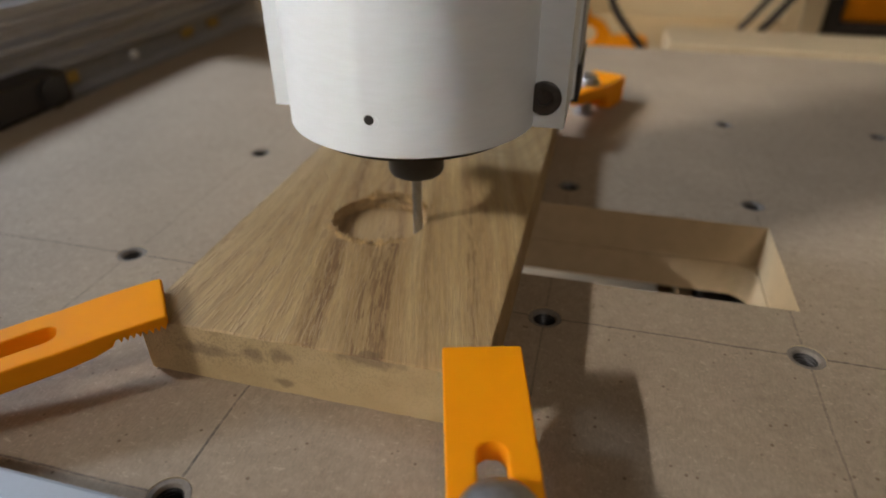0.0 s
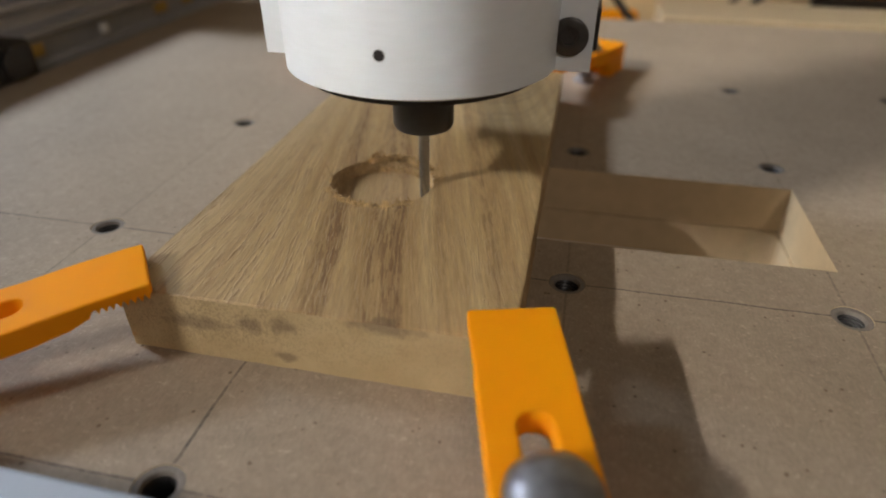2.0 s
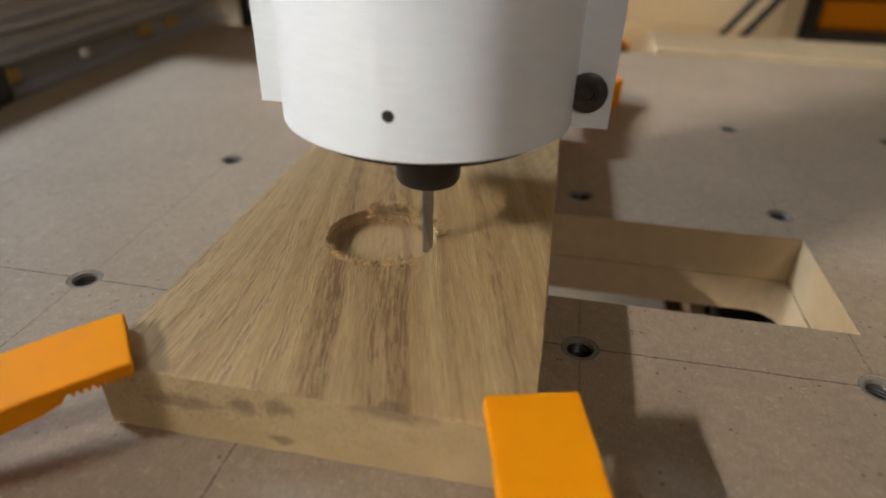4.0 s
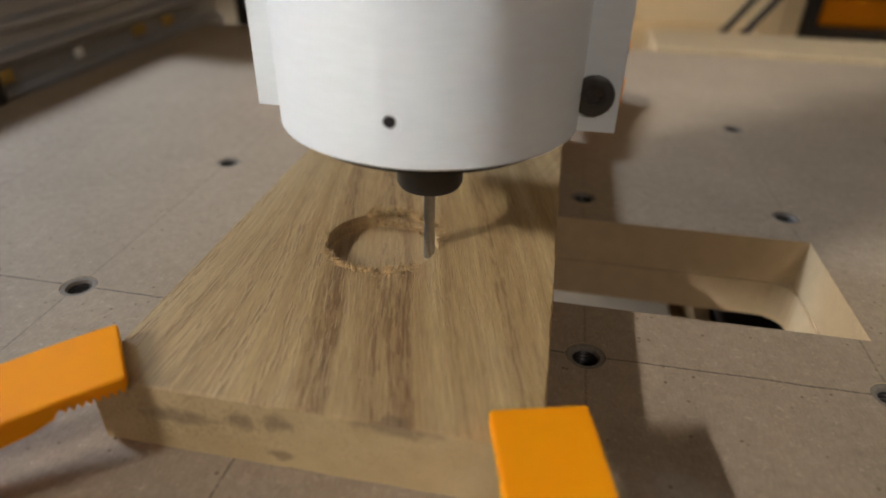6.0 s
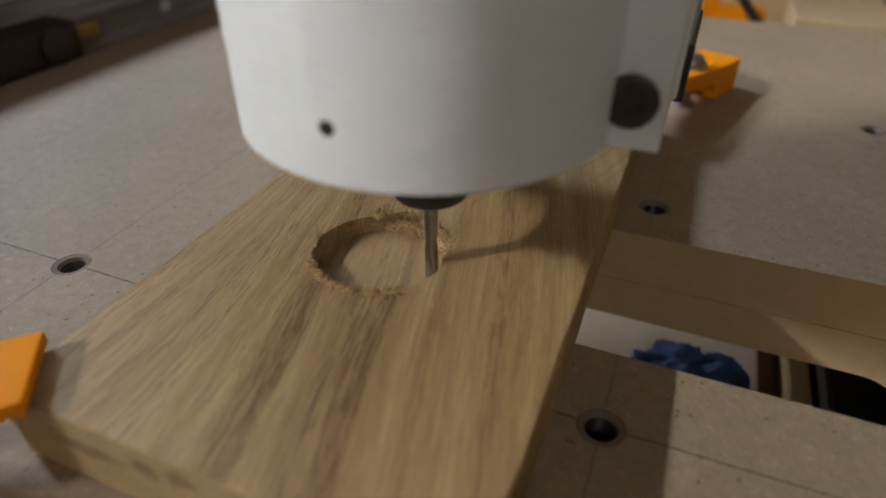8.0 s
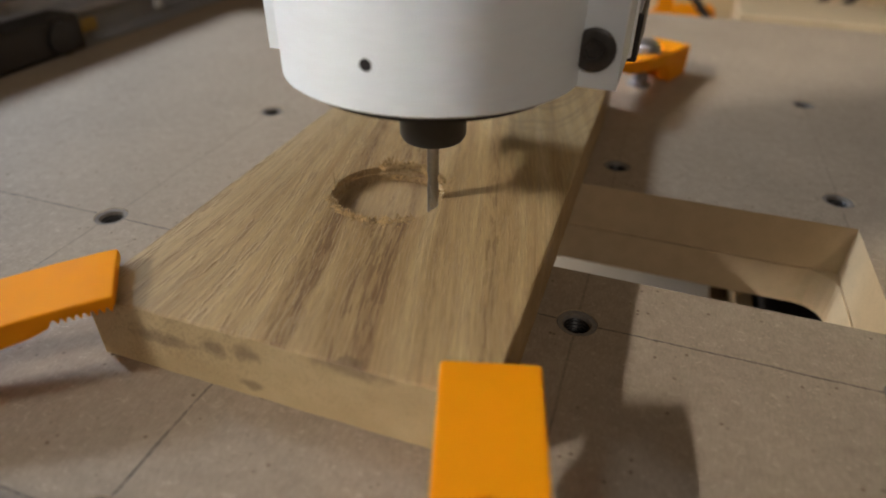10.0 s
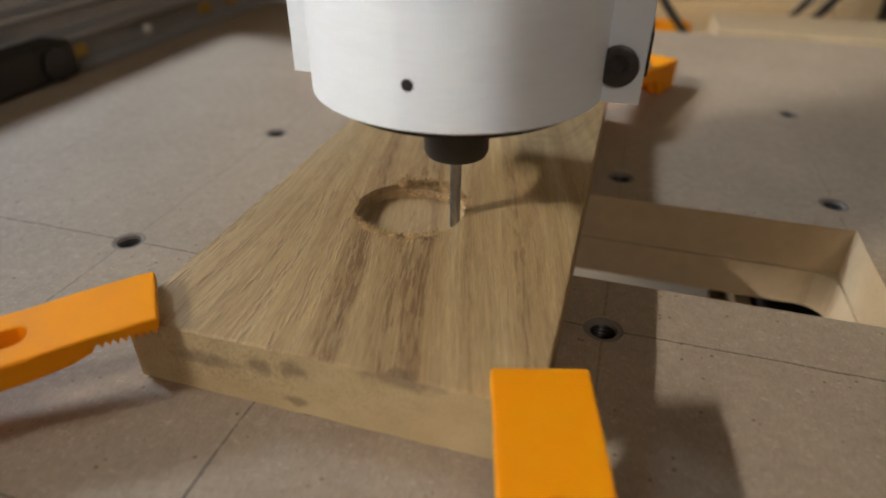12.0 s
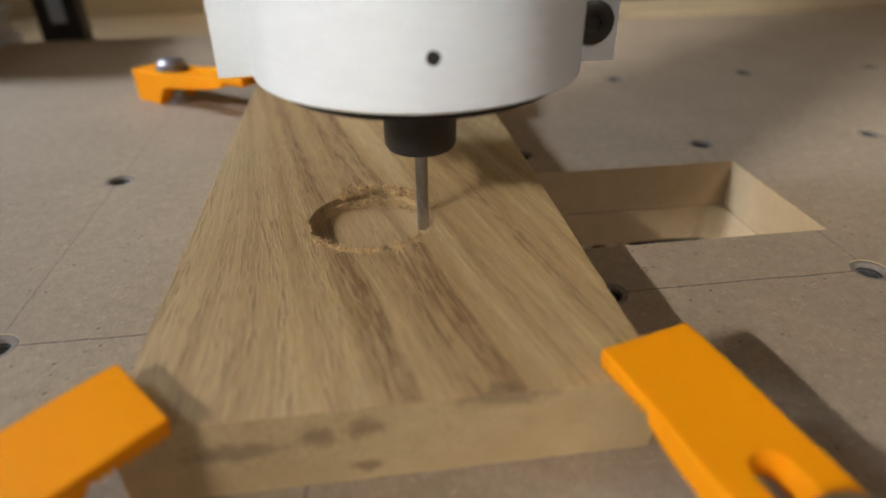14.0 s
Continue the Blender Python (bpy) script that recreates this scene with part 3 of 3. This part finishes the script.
            rings.append([bm.verts.new((xa, ya, u)), bm.verts.new((xb, ya, u)), bm.verts.new((xb, ya, t)), bm.verts.new((xa, ya, t))])
        for a, b in zip(rings, rings[1:]):
            for k in range(4):
                l = (k + 1) % 4
                bm.faces.new((a[k], a[l], b[l], b[k]))
        bm.faces.new(rings[0])
        bm.faces.new(rings[-1])
    return bm, slab, st, (L, W, s0, s1, sw)


def interp(st, y):
    for a, b in zip(st, st[1:]):
        if a[0] <= y <= b[0]:
            f = (y - a[0]) / (b[0] - a[0])
            return a[1] + f * (b[1] - a[1]), a[2] + f * (b[2] - a[2])
    return st[-1][1], st[-1][2]


def clamp_arm():
    _, _, st, (L, W, s0, s1, sw) = clamp_mesh()
    bm = bmesh.new()
    outer = rounded_rect(-W / 2, W / 2, 0.0, L, 0.0007, 2)
    # more points along the long sides
    pts = []
    for (xa, ya), (xb, yb) in zip(outer, outer[1:] + outer[:1]):
        n = max(1, int(abs(yb - ya) / 0.0025))
        pts += [(xa + (xb - xa) * i / n, ya + (yb - ya) * i / n) for i in range(n)]
    slot = [(sw * math.cos(radians(a)), s0 + sw + sw * math.sin(radians(a))) for a in range(180, 361, 10)]
    slot += [(sw, s0 + sw + (s1 - s0 - 2 * sw) * i / 12) for i in range(1, 12)]
    slot += [(sw * math.cos(radians(a)), s1 - sw + sw * math.sin(radians(a))) for a in range(0, 181, 10)]
    slot += [(-sw, s1 - sw - (s1 - s0 - 2 * sw) * i / 12) for i in range(1, 12)]
    bm = prism(pts, 0.0, 1.0, [slot])
    # cut across so that the profile can bend
    for y in [s[0] for s in st[1:-1]]:
        bmesh.ops.bisect_plane(bm, geom=list(bm.verts) + list(bm.edges) + list(bm.faces), plane_co=(0, y, 0), plane_no=(0, 1, 0))
    for v in bm.verts:
        t, u = interp(st, min(max(v.co.y, 0), L))
        v.co.z = t if v.co.z > 0.5 else u
    bmesh.ops.recalc_face_normals(bm, faces=bm.faces)
    bmesh.ops.dissolve_limit(bm, angle_limit=radians(0.6), verts=list(bm.verts), edges=list(bm.edges))
    sharp = [e for e in bm.edges if len(e.link_faces) == 2 and e.calc_face_angle(0) > 0.9]
    bmesh.ops.bevel(bm, geom=sharp, offset=0.0005, segments=2, affect="EDGES", profile=0.5)
    return bm


def clamp_teeth():
    bm = bmesh.new()
    W = 0.0191
    for k in range(8):
        y = 0.0011 + k * 0.0015
        z = 0.0189 - k * 0.00006
        vs = [bm.verts.new((x, yy, zz)) for x in (-W / 2, W / 2) for yy, zz in ((y - 0.00075, z + 0.0008), (y + 0.00075, z + 0.0008), (y, z - 0.00085))]
        bm.faces.new((vs[0], vs[1], vs[2]))
        bm.faces.new((vs[3], vs[5], vs[4]))
        for a, b in ((0, 1), (1, 2), (2, 0)):
            bm.faces.new((vs[a], vs[b], vs[b + 3], vs[a + 3]))
    return bm


def clamp_screw(s, top, big=1.0):
    """Hex-socket screw with a washer, s along the arm."""
    m = Matrix.Translation((0, s, 0))
    shank = lathe([(0, -0.010), (0.0024, -0.010)], 20)
    for k in range(24):
        z = -0.010 + k * 0.0011
        lathe([(0.0024, z), (0.0027, z + 0.00055), (0.0024, z + 0.0011)], 20, shank)
    bmesh.ops.transform(shank, matrix=m, verts=shank.verts)
    w = lathe([(0.0028, top), (0.0072, top), (0.0074, top + 0.0003), (0.0072, top + 0.0012), (0.0028, top + 0.0012)], 36, m=m)
    head = lathe([(r * big, top + 0.0012 + z * big) for r, z in ((0.0, 0.0), (0.0062, 0.0), (0.0066, 0.0006), (0.0065, 0.0015), (0.0058, 0.0027), (0.0045, 0.0036),
                                                                  (0.0026, 0.0042), (0.0, 0.0044))], 40, m=m)
    foot = lathe([(0.0026, 0.0003), (0.0058, 0.0003), (0.0055, 0.0014), (0.0036, 0.0026), (0.0034, 0.0052), (0.0026, 0.0052)], 24, m=m)
    return shank, w, head, foot


def clamp(tip, heel, bolt, label, big=1.0):
    d = Vector((heel[0] - tip[0], heel[1] - tip[1])).normalized()
    m = Matrix.Translation((tip[0], tip[1], 0)) @ Matrix.Rotation(math.atan2(d.y, d.x) - math.pi / 2, 4, "Z")
    root = empty("clamp")
    part("arm", clamp_arm(), ORANGE, root)
    part("teeth", clamp_teeth(), ORANGE, root, "row of small gripping teeth")
    s = bolt
    top = interp(clamp_mesh()[2], s)[0] + 0.0002
    shank, w, head, foot = clamp_screw(s, top, big)
    sc = part("screw", head, ZINC, root, "zinc-plated dome-head screw", 40)
    part("shank", shank, ZINC, sc, "threaded shank", 40)
    part("washer", w, ZINC, root, "zinc washer", 40)
    part("nut", foot, ZINC, root, "flanged zinc nut on the bed", 40)
    root.matrix_world = m
    tagged(root, label, "clamp", "orange clamps round the board")
    return root


clamp((0.1378, -0.0432), (0.1500, -0.0865), 0.0443, "orange printed clamp on the board's front corner", 1.24)
clamp((0.0510, -0.0445), (0.0000, -0.0865), 0.0660, "orange printed clamp with toothed tip gripping the board corner")
clamp((0.1307, 0.1443), (0.1500, 0.1905), 0.0501, "orange printed clamp with zinc screw at the board's far end")
clamp((0.0470, 0.1490), (0.0000, 0.1905), 0.0627, "orange printed clamp on the far corner beside the spindle")


# ---------------------------------------------------------------- the spindle
AX, AY = 0.1038, 0.0180


def spindle():
    root = empty("router_spindle", Matrix.Translation((AX, AY, 0)))
    R, ear, face, back = 0.0358, 0.0450, -0.0047, 0.026
    z0, z1 = 0.0568, 0.30
    # the printed mount: a round front that runs into square ears
    def mount_outline(r, e, left=0.0438):
        pts = [(e, back), (e, face), (r + 0.0002, face)]
        a0 = math.degrees(math.asin(face / r))
        pts += [(r * math.cos(radians(a)), r * math.sin(radians(a))) for a in np.linspace(a0, -180 - a0, 72)]
        pts += [(-r - 0.0002, face), (-left, face), (-left, back)]
        return pts
    bm = prism([p for p in mount_outline(R, ear)][::-1], z0, z1)
    part("clamp_body", bm, WHITE, root, "white printed clamp body with square side ears", 30)
    n = 96
    bm = lathe([(0.0285, z0 + 0.0002), (R + 0.0002, z0), (R + 0.0008, z0 + 0.0004), (R + 0.0008, z1)], n)
    # keep the front half as the shell
    bmesh.ops.delete(bm, geom=[f for f in bm.faces if f.calc_center_median().y > 0.004 and f.calc_center_median().z > z0 + 0.02], context="FACES")
    part("front_shell", bm, WHITE, root, "rounded white printed shell", 40)
    # small hole in the shell, its shade put on as a dark disc
    h = lathe([(0.0013, 0.0), (0.00125, 0.0001), (0.0009, 0.00006), (0.0, 0.00004)], 24)
    bmesh.ops.transform(h, matrix=pose(-0.0007, -R - 0.00085, 0.0669, 90, 0, 0), verts=h.verts)
    part("set_screw", h, BLACK_PLASTIC, root, "small dark disc standing in for a shaded hole", 40)
    rim = lathe([(0.0013, -0.0003), (0.0014, 0.00002), (0.0019, 0.00002), (0.0021, -0.0003)], 24)
    bmesh.ops.transform(rim, matrix=pose(-0.0002, -R - 0.00085, 0.0664, 90, 0, 0), verts=rim.verts)
    part("hole_rim", rim, WHITE, root, smooth=True)
    # button-head screws in the ears
    for sx in (0.0384,):
        for sz in (0.0654, 0.1150, 0.165, 0.215):
            s = lathe([(0.0, 0.0), (0.0046, 0.0), (0.0048, 0.0003), (0.0047, 0.0008), (0.0041, 0.0011), (0.0026, 0.0012)], 40)
            hexa = [(0.0026, 0.0012), (0.0020, 0.0011), (0.0019, 0.0003), (0.0, 0.0002)]
            lathe(hexa, 6, s)
            bmesh.ops.transform(s, matrix=pose(sx + (0.0006 if sx > 0 else -0.0006), face - 0.0001, sz, 90, 0, 0), verts=s.verts)
            part("clamp_screw", s, SCREW_BLACK, root, "black button-head hex socket screw", 30)
    # dark underside, collet nut and cutter
    part("nose", lathe([(0.0, 0.0535), (0.0300, 0.0535), (0.0322, 0.0543), (0.0325, 0.0570)], 64), BLACK_PLASTIC, root, "dark round router nose", 40)
    part("collet_nut", lathe([(0.0018, 0.0378), (0.0022, 0.0366), (0.0070, 0.0365), (0.0082, 0.0370), (0.0088, 0.0382), (0.0089, 0.0480), (0.0080, 0.0484), (0.0080, 0.0540)], 48), BLACK, root, "black steel collet nut", 40)
    bm = bmesh.new()
    # two-flute cutter: shank above, twisted flutes below
    lathe([(0.0016, 0.0262), (0.0016, 0.0385)], 24, bm)
    steps, sec = 26, 20
    rings = []
    for i in range(steps + 1):
        z = 0.0262 - (0.0262 - (BZ - PD + 0.0002)) * i / steps
        tw = 2.6 * i / steps
        ring = []
        for k in range(sec):
            a = 2 * math.pi * k / sec
            cut = 1 - 0.42 * max(0, math.cos(2 * a)) ** 3 * min(1, i / 5)
            ring.append(bm.verts.new((0.0016 * cut * math.cos(a + tw), 0.0016 * cut * math.sin(a + tw), z)))
        rings.append(ring)
    for a, b in zip(rings, rings[1:]):
        for k in range(sec):
            l = (k + 1) % sec
            bm.faces.new((a[k], a[l], b[l], b[k]))
    bm.faces.new(rings[-1])
    part("cutter", bm, STEEL, root, "slim two-flute steel cutter", 50)
    # the plate behind the mount, and the profile that carries it
    part("back_plate", box(-0.0456, 0.0456, back + 0.0002, back + 0.004, 0.0550, z1, 0.0006), WHITE, root, "white printed back plate")
    part("end_cap", box(-0.047, 0.047, 0.0305, 0.062, 0.0530, 0.0655, 0.0005), BLACK_PLASTIC, root, "black end cap below the profile")
    bm = bmesh.new()
    xw = 0.0462
    out = [(-xw, 0.031), (xw, 0.031), (xw, 0.0395), (xw - 0.004, 0.0395), (xw - 0.006, 0.0412), (xw - 0.004, 0.0425), (xw, 0.0425), (xw, 0.0505), (xw - 0.004, 0.0505),
           (xw - 0.006, 0.052), (xw - 0.004, 0.0535), (xw, 0.0535), (xw, 0.0612), (-xw, 0.0612)]
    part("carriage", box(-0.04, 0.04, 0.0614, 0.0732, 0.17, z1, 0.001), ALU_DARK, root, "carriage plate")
    # unseen beam, added overhead to hold the carriage and shade the bed
    part("gantry_beam", box(-0.42, 0.60, 0.0735, 0.125, 0.30, 0.38, 0.002), ALU_DARK, root, "unseen grey beam added to carry the carriage and shade the bed")
    part("profile", prism(out, 0.0657, z1), ALU, root, "slotted aluminium profile behind the mount")
    tagged(root, "white printed router mount with black collet nut and steel cutter", "router spindle")


spindle()


# ---------------------------------------------------------------- the side rail
def side_rail():
    root = empty("side_rail", Matrix.Translation((-0.168, 0, 0)))
    # cross-section (x, z): lips and grooves of a slotted profile, seen from the bed
    pts = [(-0.04, -0.04), (0.0, -0.04), (0.0, -0.006), (-0.006, -0.003), (-0.006, 0.009), (0.0, 0.012), (0.0, 0.0155), (-0.007, 0.018), (-0.007, 0.025), (0.0, 0.0285),
           (0.0, 0.0315), (-0.006, 0.034), (-0.006, 0.040), (0.0, 0.0425), (0.0, 0.0455), (-0.004, 0.0465), (-0.006, 0.0515), (-0.010, 0.0525), (-0.012, 0.047), (-0.024, 0.047), (-0.026, 0.0525), (-0.04, 0.0525)]
    bm = prism(pts, -0.62, 0.41)
    bmesh.ops.transform(bm, matrix=Matrix(((1, 0, 0, 0), (0, 0, 1, 0), (0, 1, 0, 0), (0, 0, 0, 1))), verts=bm.verts)
    part("profile", bm, ALU, root, "grey slotted aluminium profile")
    for y in (0.165, 0.293, 0.33):
        part("slot_nut", box(-0.0055, -0.002, y - 0.007, y + 0.007, 0.0, 0.0075, 0.0012), BRASS, root, "brass sliding nut in the groove")
    part("cap", box(-0.001, 0.003, 0.219, 0.225, 0.0015, 0.0075, 0.0012), PAPER, root, "small pale cap")
    tagged(root, "grey slotted aluminium rail beside the bed", "rail")
    # unseen block on rollers over the rail, added to shade the bed's far left
    t = empty("rail_truck", Matrix.Translation((-0.190, 0.345, 0.0527)))
    part("body", box(-0.020, 0.026, -0.085, 0.085, 0.014, 0.062, 0.003), BLACK_PLASTIC, t)
    for y in (-0.06, 0.06):
        w = lathe([(0.0, -0.006), (0.007, -0.006), (0.0075, -0.004), (0.0075, 0.004), (0.007, 0.006), (0.0, 0.006)], 28)
        bmesh.ops.transform(w, matrix=pose(-0.003, y, 0.0075, 0, 90, 0), verts=w.verts)
        part("roller", w, BLACK, t, "black roller", 40)
    tagged(t, "dark unseen block over the rail, added to shade the bed", "bearing truck")
    # the black bearing block that rides on it
    b = empty("bearing_block", Matrix.Translation((-0.160, 0.105, 0.0)))
    part("body", box(-0.006, 0.0155, -0.055, 0.034, 0.0002, 0.0195, 0.003, 3), BLACK_PLASTIC, b)
    w = lathe([(0.0, 0.0), (0.0075, 0.0), (0.0085, 0.0015), (0.0085, 0.005), (0.0, 0.005)], 28)
    bmesh.ops.transform(w, matrix=pose(0.0128, 0.018, 0.0098, 0, 90, 0), verts=w.verts)
    part("roller", w, BLACK, b, "black roller", 40)
    tagged(b, "black bearing block at the rail beside the bed", "bearing block")


side_rail()


# ---------------------------------------------------------------- behind the bed
def flat_shape(name, outline, hole, y0, y1, material, parent=None, label=""):
    """A printed piece standing upright: its outline in x and z, thick in y."""
    bm = prism(outline, y0, y1, [hole] if hole else [])
    bmesh.ops.transform(bm, matrix=Matrix(((1, 0, 0, 0), (0, 0, 1, 0), (0, 1, 0, 0), (0, 0, 0, 1))), verts=bm.verts)
    return link(name, bm, material, parent, label)


def behind():
    ob = link("rear_shelf", box(-0.75, 1.2, 0.352, 0.655, -0.055, -0.036, 0.001), PLY)
    tagged(ob, "pale wooden shelf behind the machine bed", "shelf", kind="structure")
    ob = link("wooden_strip", box(0.2045, 0.95, 0.362, 0.425, -0.0355, 0.0005, 0.0015), PLY)
    tagged(ob, "pale wooden strip lying behind the bed", "wooden strip")
    # orange printed bracket: an eye with a foot
    root = empty("printed_bracket", Matrix.Translation((0.141, 0.43, -0.036)))
    out = [(-0.021, 0.0), (0.020, 0.0), (0.020, 0.027), (0.012, 0.036), (0.0, 0.041), (-0.003, 0.049), (-0.012, 0.050), (-0.015, 0.042), (-0.020, 0.033)]
    flat_shape("eye", out, circle(-0.001, 0.0255, 0.0085, 24), -0.006, 0.006, ORANGE, root)
    part("foot", box(0.018, 0.052, -0.009, 0.009, 0.0, 0.026, 0.006, 3), ORANGE, root)
    tagged(root, "orange printed bracket lying behind the bed", "printed bracket")
    ob = link("spool", lathe([(0.0, 0.0), (0.010, 0.0), (0.011, 0.002), (0.007, 0.005), (0.007, 0.020), (0.011, 0.023), (0.010, 0.026), (0.0, 0.026)], 28), CEIL, smooth=40)
    ob.location = (0.090, 0.43, -0.036)
    tagged(ob, "small grey spool on the shelf", "spool")
    ob = link("knob", lathe([(0.0, 0.0), (0.006, 0.0), (0.007, 0.004), (0.0055, 0.020), (0.0, 0.0235)], 24), BLUE, smooth=40)
    ob.location = (0.1145, 0.432, -0.036)
    tagged(ob, "small dark blue knob on the shelf", "knob")
    # cables
    for pts, r, label in (([(0.130, 0.40, 0.13), (0.143, 0.405, 0.07), (0.157, 0.41, 0.022), (0.166, 0.411, 0.008), (0.185, 0.412, -0.014), (0.200, 0.430, -0.030), (0.215, 0.47, -0.0325)], 0.0032, "black cable hanging behind the bed"),
                          ([(0.345, 0.47, 0.12), (0.310, 0.455, 0.055), (0.286, 0.45, 0.020), (0.266, 0.45, -0.009), (0.250, 0.46, -0.0325), (0.235, 0.50, -0.033)], 0.0028, "dark cable rising behind the bed"),
                          ([(0.365, 0.47, 0.12), (0.328, 0.455, 0.055), (0.304, 0.45, 0.021), (0.284, 0.45, -0.008), (0.270, 0.46, -0.0322), (0.250, 0.51, -0.033)], 0.0032, "dark cable rising behind the bed")):
        ob = link("cable", tube(pts, r), RUBBER, smooth=True)
        tagged(ob, label, "cable", "cables behind the bed")
    # open black cabinet with orange parts inside
    root = empty("black_cabinet", Matrix.Translation((0.36, 0.54, -0.0358)))
    part("side", box(0.0, 0.013, -0.002, 0.10, 0.0, 0.16, 0.001), BLACK_PLASTIC, root)
    part("side", box(0.127, 0.14, -0.002, 0.10, 0.0, 0.16, 0.001), BLACK_PLASTIC, root)
    part("base", box(0.0132, 0.1268, -0.002, 0.10, 0.0, 0.022, 0.001), BLACK_PLASTIC, root)
    part("top", box(0.0132, 0.1268, -0.002, 0.10, 0.147, 0.16, 0.001), BLACK_PLASTIC, root)
    part("back", box(0.0132, 0.1268, 0.095, 0.10, 0.0222, 0.1468), BLACK_PLASTIC, root)
    tagged(root, "open black cabinet against the cream wall", "cabinet")
    ob = link("orange_tray", box(0.378, 0.484, 0.552, 0.62, -0.0136, 0.012, 0.003), ORANGE)
    tagged(ob, "orange printed tray inside the black cabinet", "tray")
    ob = link("cream_post", box(0.338, 0.357, 0.535, 0.60, -0.0358, 0.20, 0.002), WALL)
    tagged(ob, "narrow cream post beside the black cabinet", "post")
    root = empty("power_brick", Matrix.Translation((0.50, 0.53, -0.0358)))
    part("body", box(0.0, 0.062, 0.0, 0.04, 0.0, 0.028, 0.003, 3), BLACK_PLASTIC, root)
    tagged(root, "black power brick on the shelf", "power brick")
    root = empty("machine_stand", Matrix.Translation((-0.150, 0.400, -0.0358)))
    part("column", box(0.0, 0.032, 0.0, 0.016, 0.004, 0.22, 0.002), BLACK_PLASTIC, root)
    part("plate", box(-0.001, 0.033, -0.002, 0.018, 0.0, 0.0038, 0.001), BLACK, root)
    part("window", box(0.011, 0.022, -0.0012, -0.0002, 0.038, 0.066, 0.0003), ALU_FRONT, root, "pale inset")
    tagged(root, "black machine foot with a pale inset", "machine foot")
    # beyond the rail
    ob = link("pale_box", box(-0.42, -0.245, 0.21, 0.50, -0.02, 0.028, 0.002), PAPER)
    tagged(ob, "pale box beyond the aluminium rail", "box")
    ob = link("side_shelf", box(-0.9, -0.212, -0.3, 0.351, -0.055, -0.0402, 0.001), DARKWOOD)
    tagged(ob, "dark wooden shelf beside the machine", "shelf", kind="structure")


behind()


# ---------------------------------------------------------------- in front of and below the bed
def front_rail():
    bm = box(-0.14, 0.62, -0.135, -0.0912, -0.045, 0.0062, 0.0012)
    root = empty("front_rail")
    part("profile", bm, ALU_FRONT, root)
    tagged(root, "pale aluminium rail along the bed's front edge", "rail")


front_rail()


def below():
    ob = link("lower_shelf", box(-0.14, 0.62, -0.08, 0.34, -0.090, -0.074, 0.001), DARKWOOD)
    tagged(ob, "brown wooden shelf close under the bed", "shelf", kind="structure")
    ob = link("card_box", box(0.02, 0.2000, 0.050, 0.230, -0.0738, -0.0680, 0.001), PAPER)
    tagged(ob, "flat white card box lying under the slot", "card box")
    # crumpled blue cloth
    bm = bmesh.new()
    bmesh.ops.create_icosphere(bm, subdivisions=5, radius=1.0)
    for v in bm.verts:
        n = v.co.normalized()
        k = 0.85 + 0.35 * noise.noise(n * 2.3) + 0.16 * noise.noise(n * 6.0) + 0.07 * noise.noise(n * 14.0)
        v.co = Vector((n.x * 0.0225 * k, n.y * 0.021 * k, max(n.z, -0.3) * 0.0125 * k))
    low = min(v.co.z for v in bm.verts)
    bmesh.ops.translate(bm, vec=(0.1745, 0.083, -0.0679 - low), verts=bm.verts)
    ob = link("cloth", bm, BLUE, smooth=60)
    tagged(ob, "crumpled blue cloth lying under the slot", "cloth")
    ob = link("wooden_stick", box(0.2085, 0.2165, 0.03, 0.20, -0.0738, -0.0635, 0.001), PLY)
    tagged(ob, "pale wooden stick under the slot", "stick")
    ob = link("black_case", box(0.2185, 0.33, 0.02, 0.22, -0.0738, -0.0605, 0.003, 3), BLACK_PLASTIC)
    tagged(ob, "black case on the shelf under the slot", "case")


below()


# ---------------------------------------------------------------- the bench that carries everything
def workbench():
    root = empty("workbench")
    part("benchtop", box(-0.95, 1.25, -0.66, 0.656, -0.130, -0.0904, 0.003), DARKWOOD, root)
    for x in (-0.90, 1.13):
        for y in (-0.62, 0.57):
            part("leg", box(x, x + 0.07, y, y + 0.07, -0.90, -0.1302, 0.003), PLY, root)
    for x0, x1, y0, y1, z in ((-0.74, 1.19, 0.56, 0.64, -0.0552), (-0.86, -0.82, -0.28, 0.34, -0.0552), (-0.30, -0.26, -0.28, 0.34, -0.0552), (-0.207, -0.170, -0.60, 0.36, -0.0402),
                              (-0.13, 0.61, -0.132, -0.095, -0.0452)):
        part("bearer", box(x0, x1, y0, y1, -0.0902, z, 0.001), PLY, root, "plain wooden bearer")
    for x in (-0.138, 0.585):
        part("bearer", box(x, x + 0.03, -0.078, 0.335, -0.0738, -0.0334, 0.001), PLY, root, "plain wooden bearer")
    tagged(root, "plain brown wooden workbench under the machine", "workbench")


workbench()
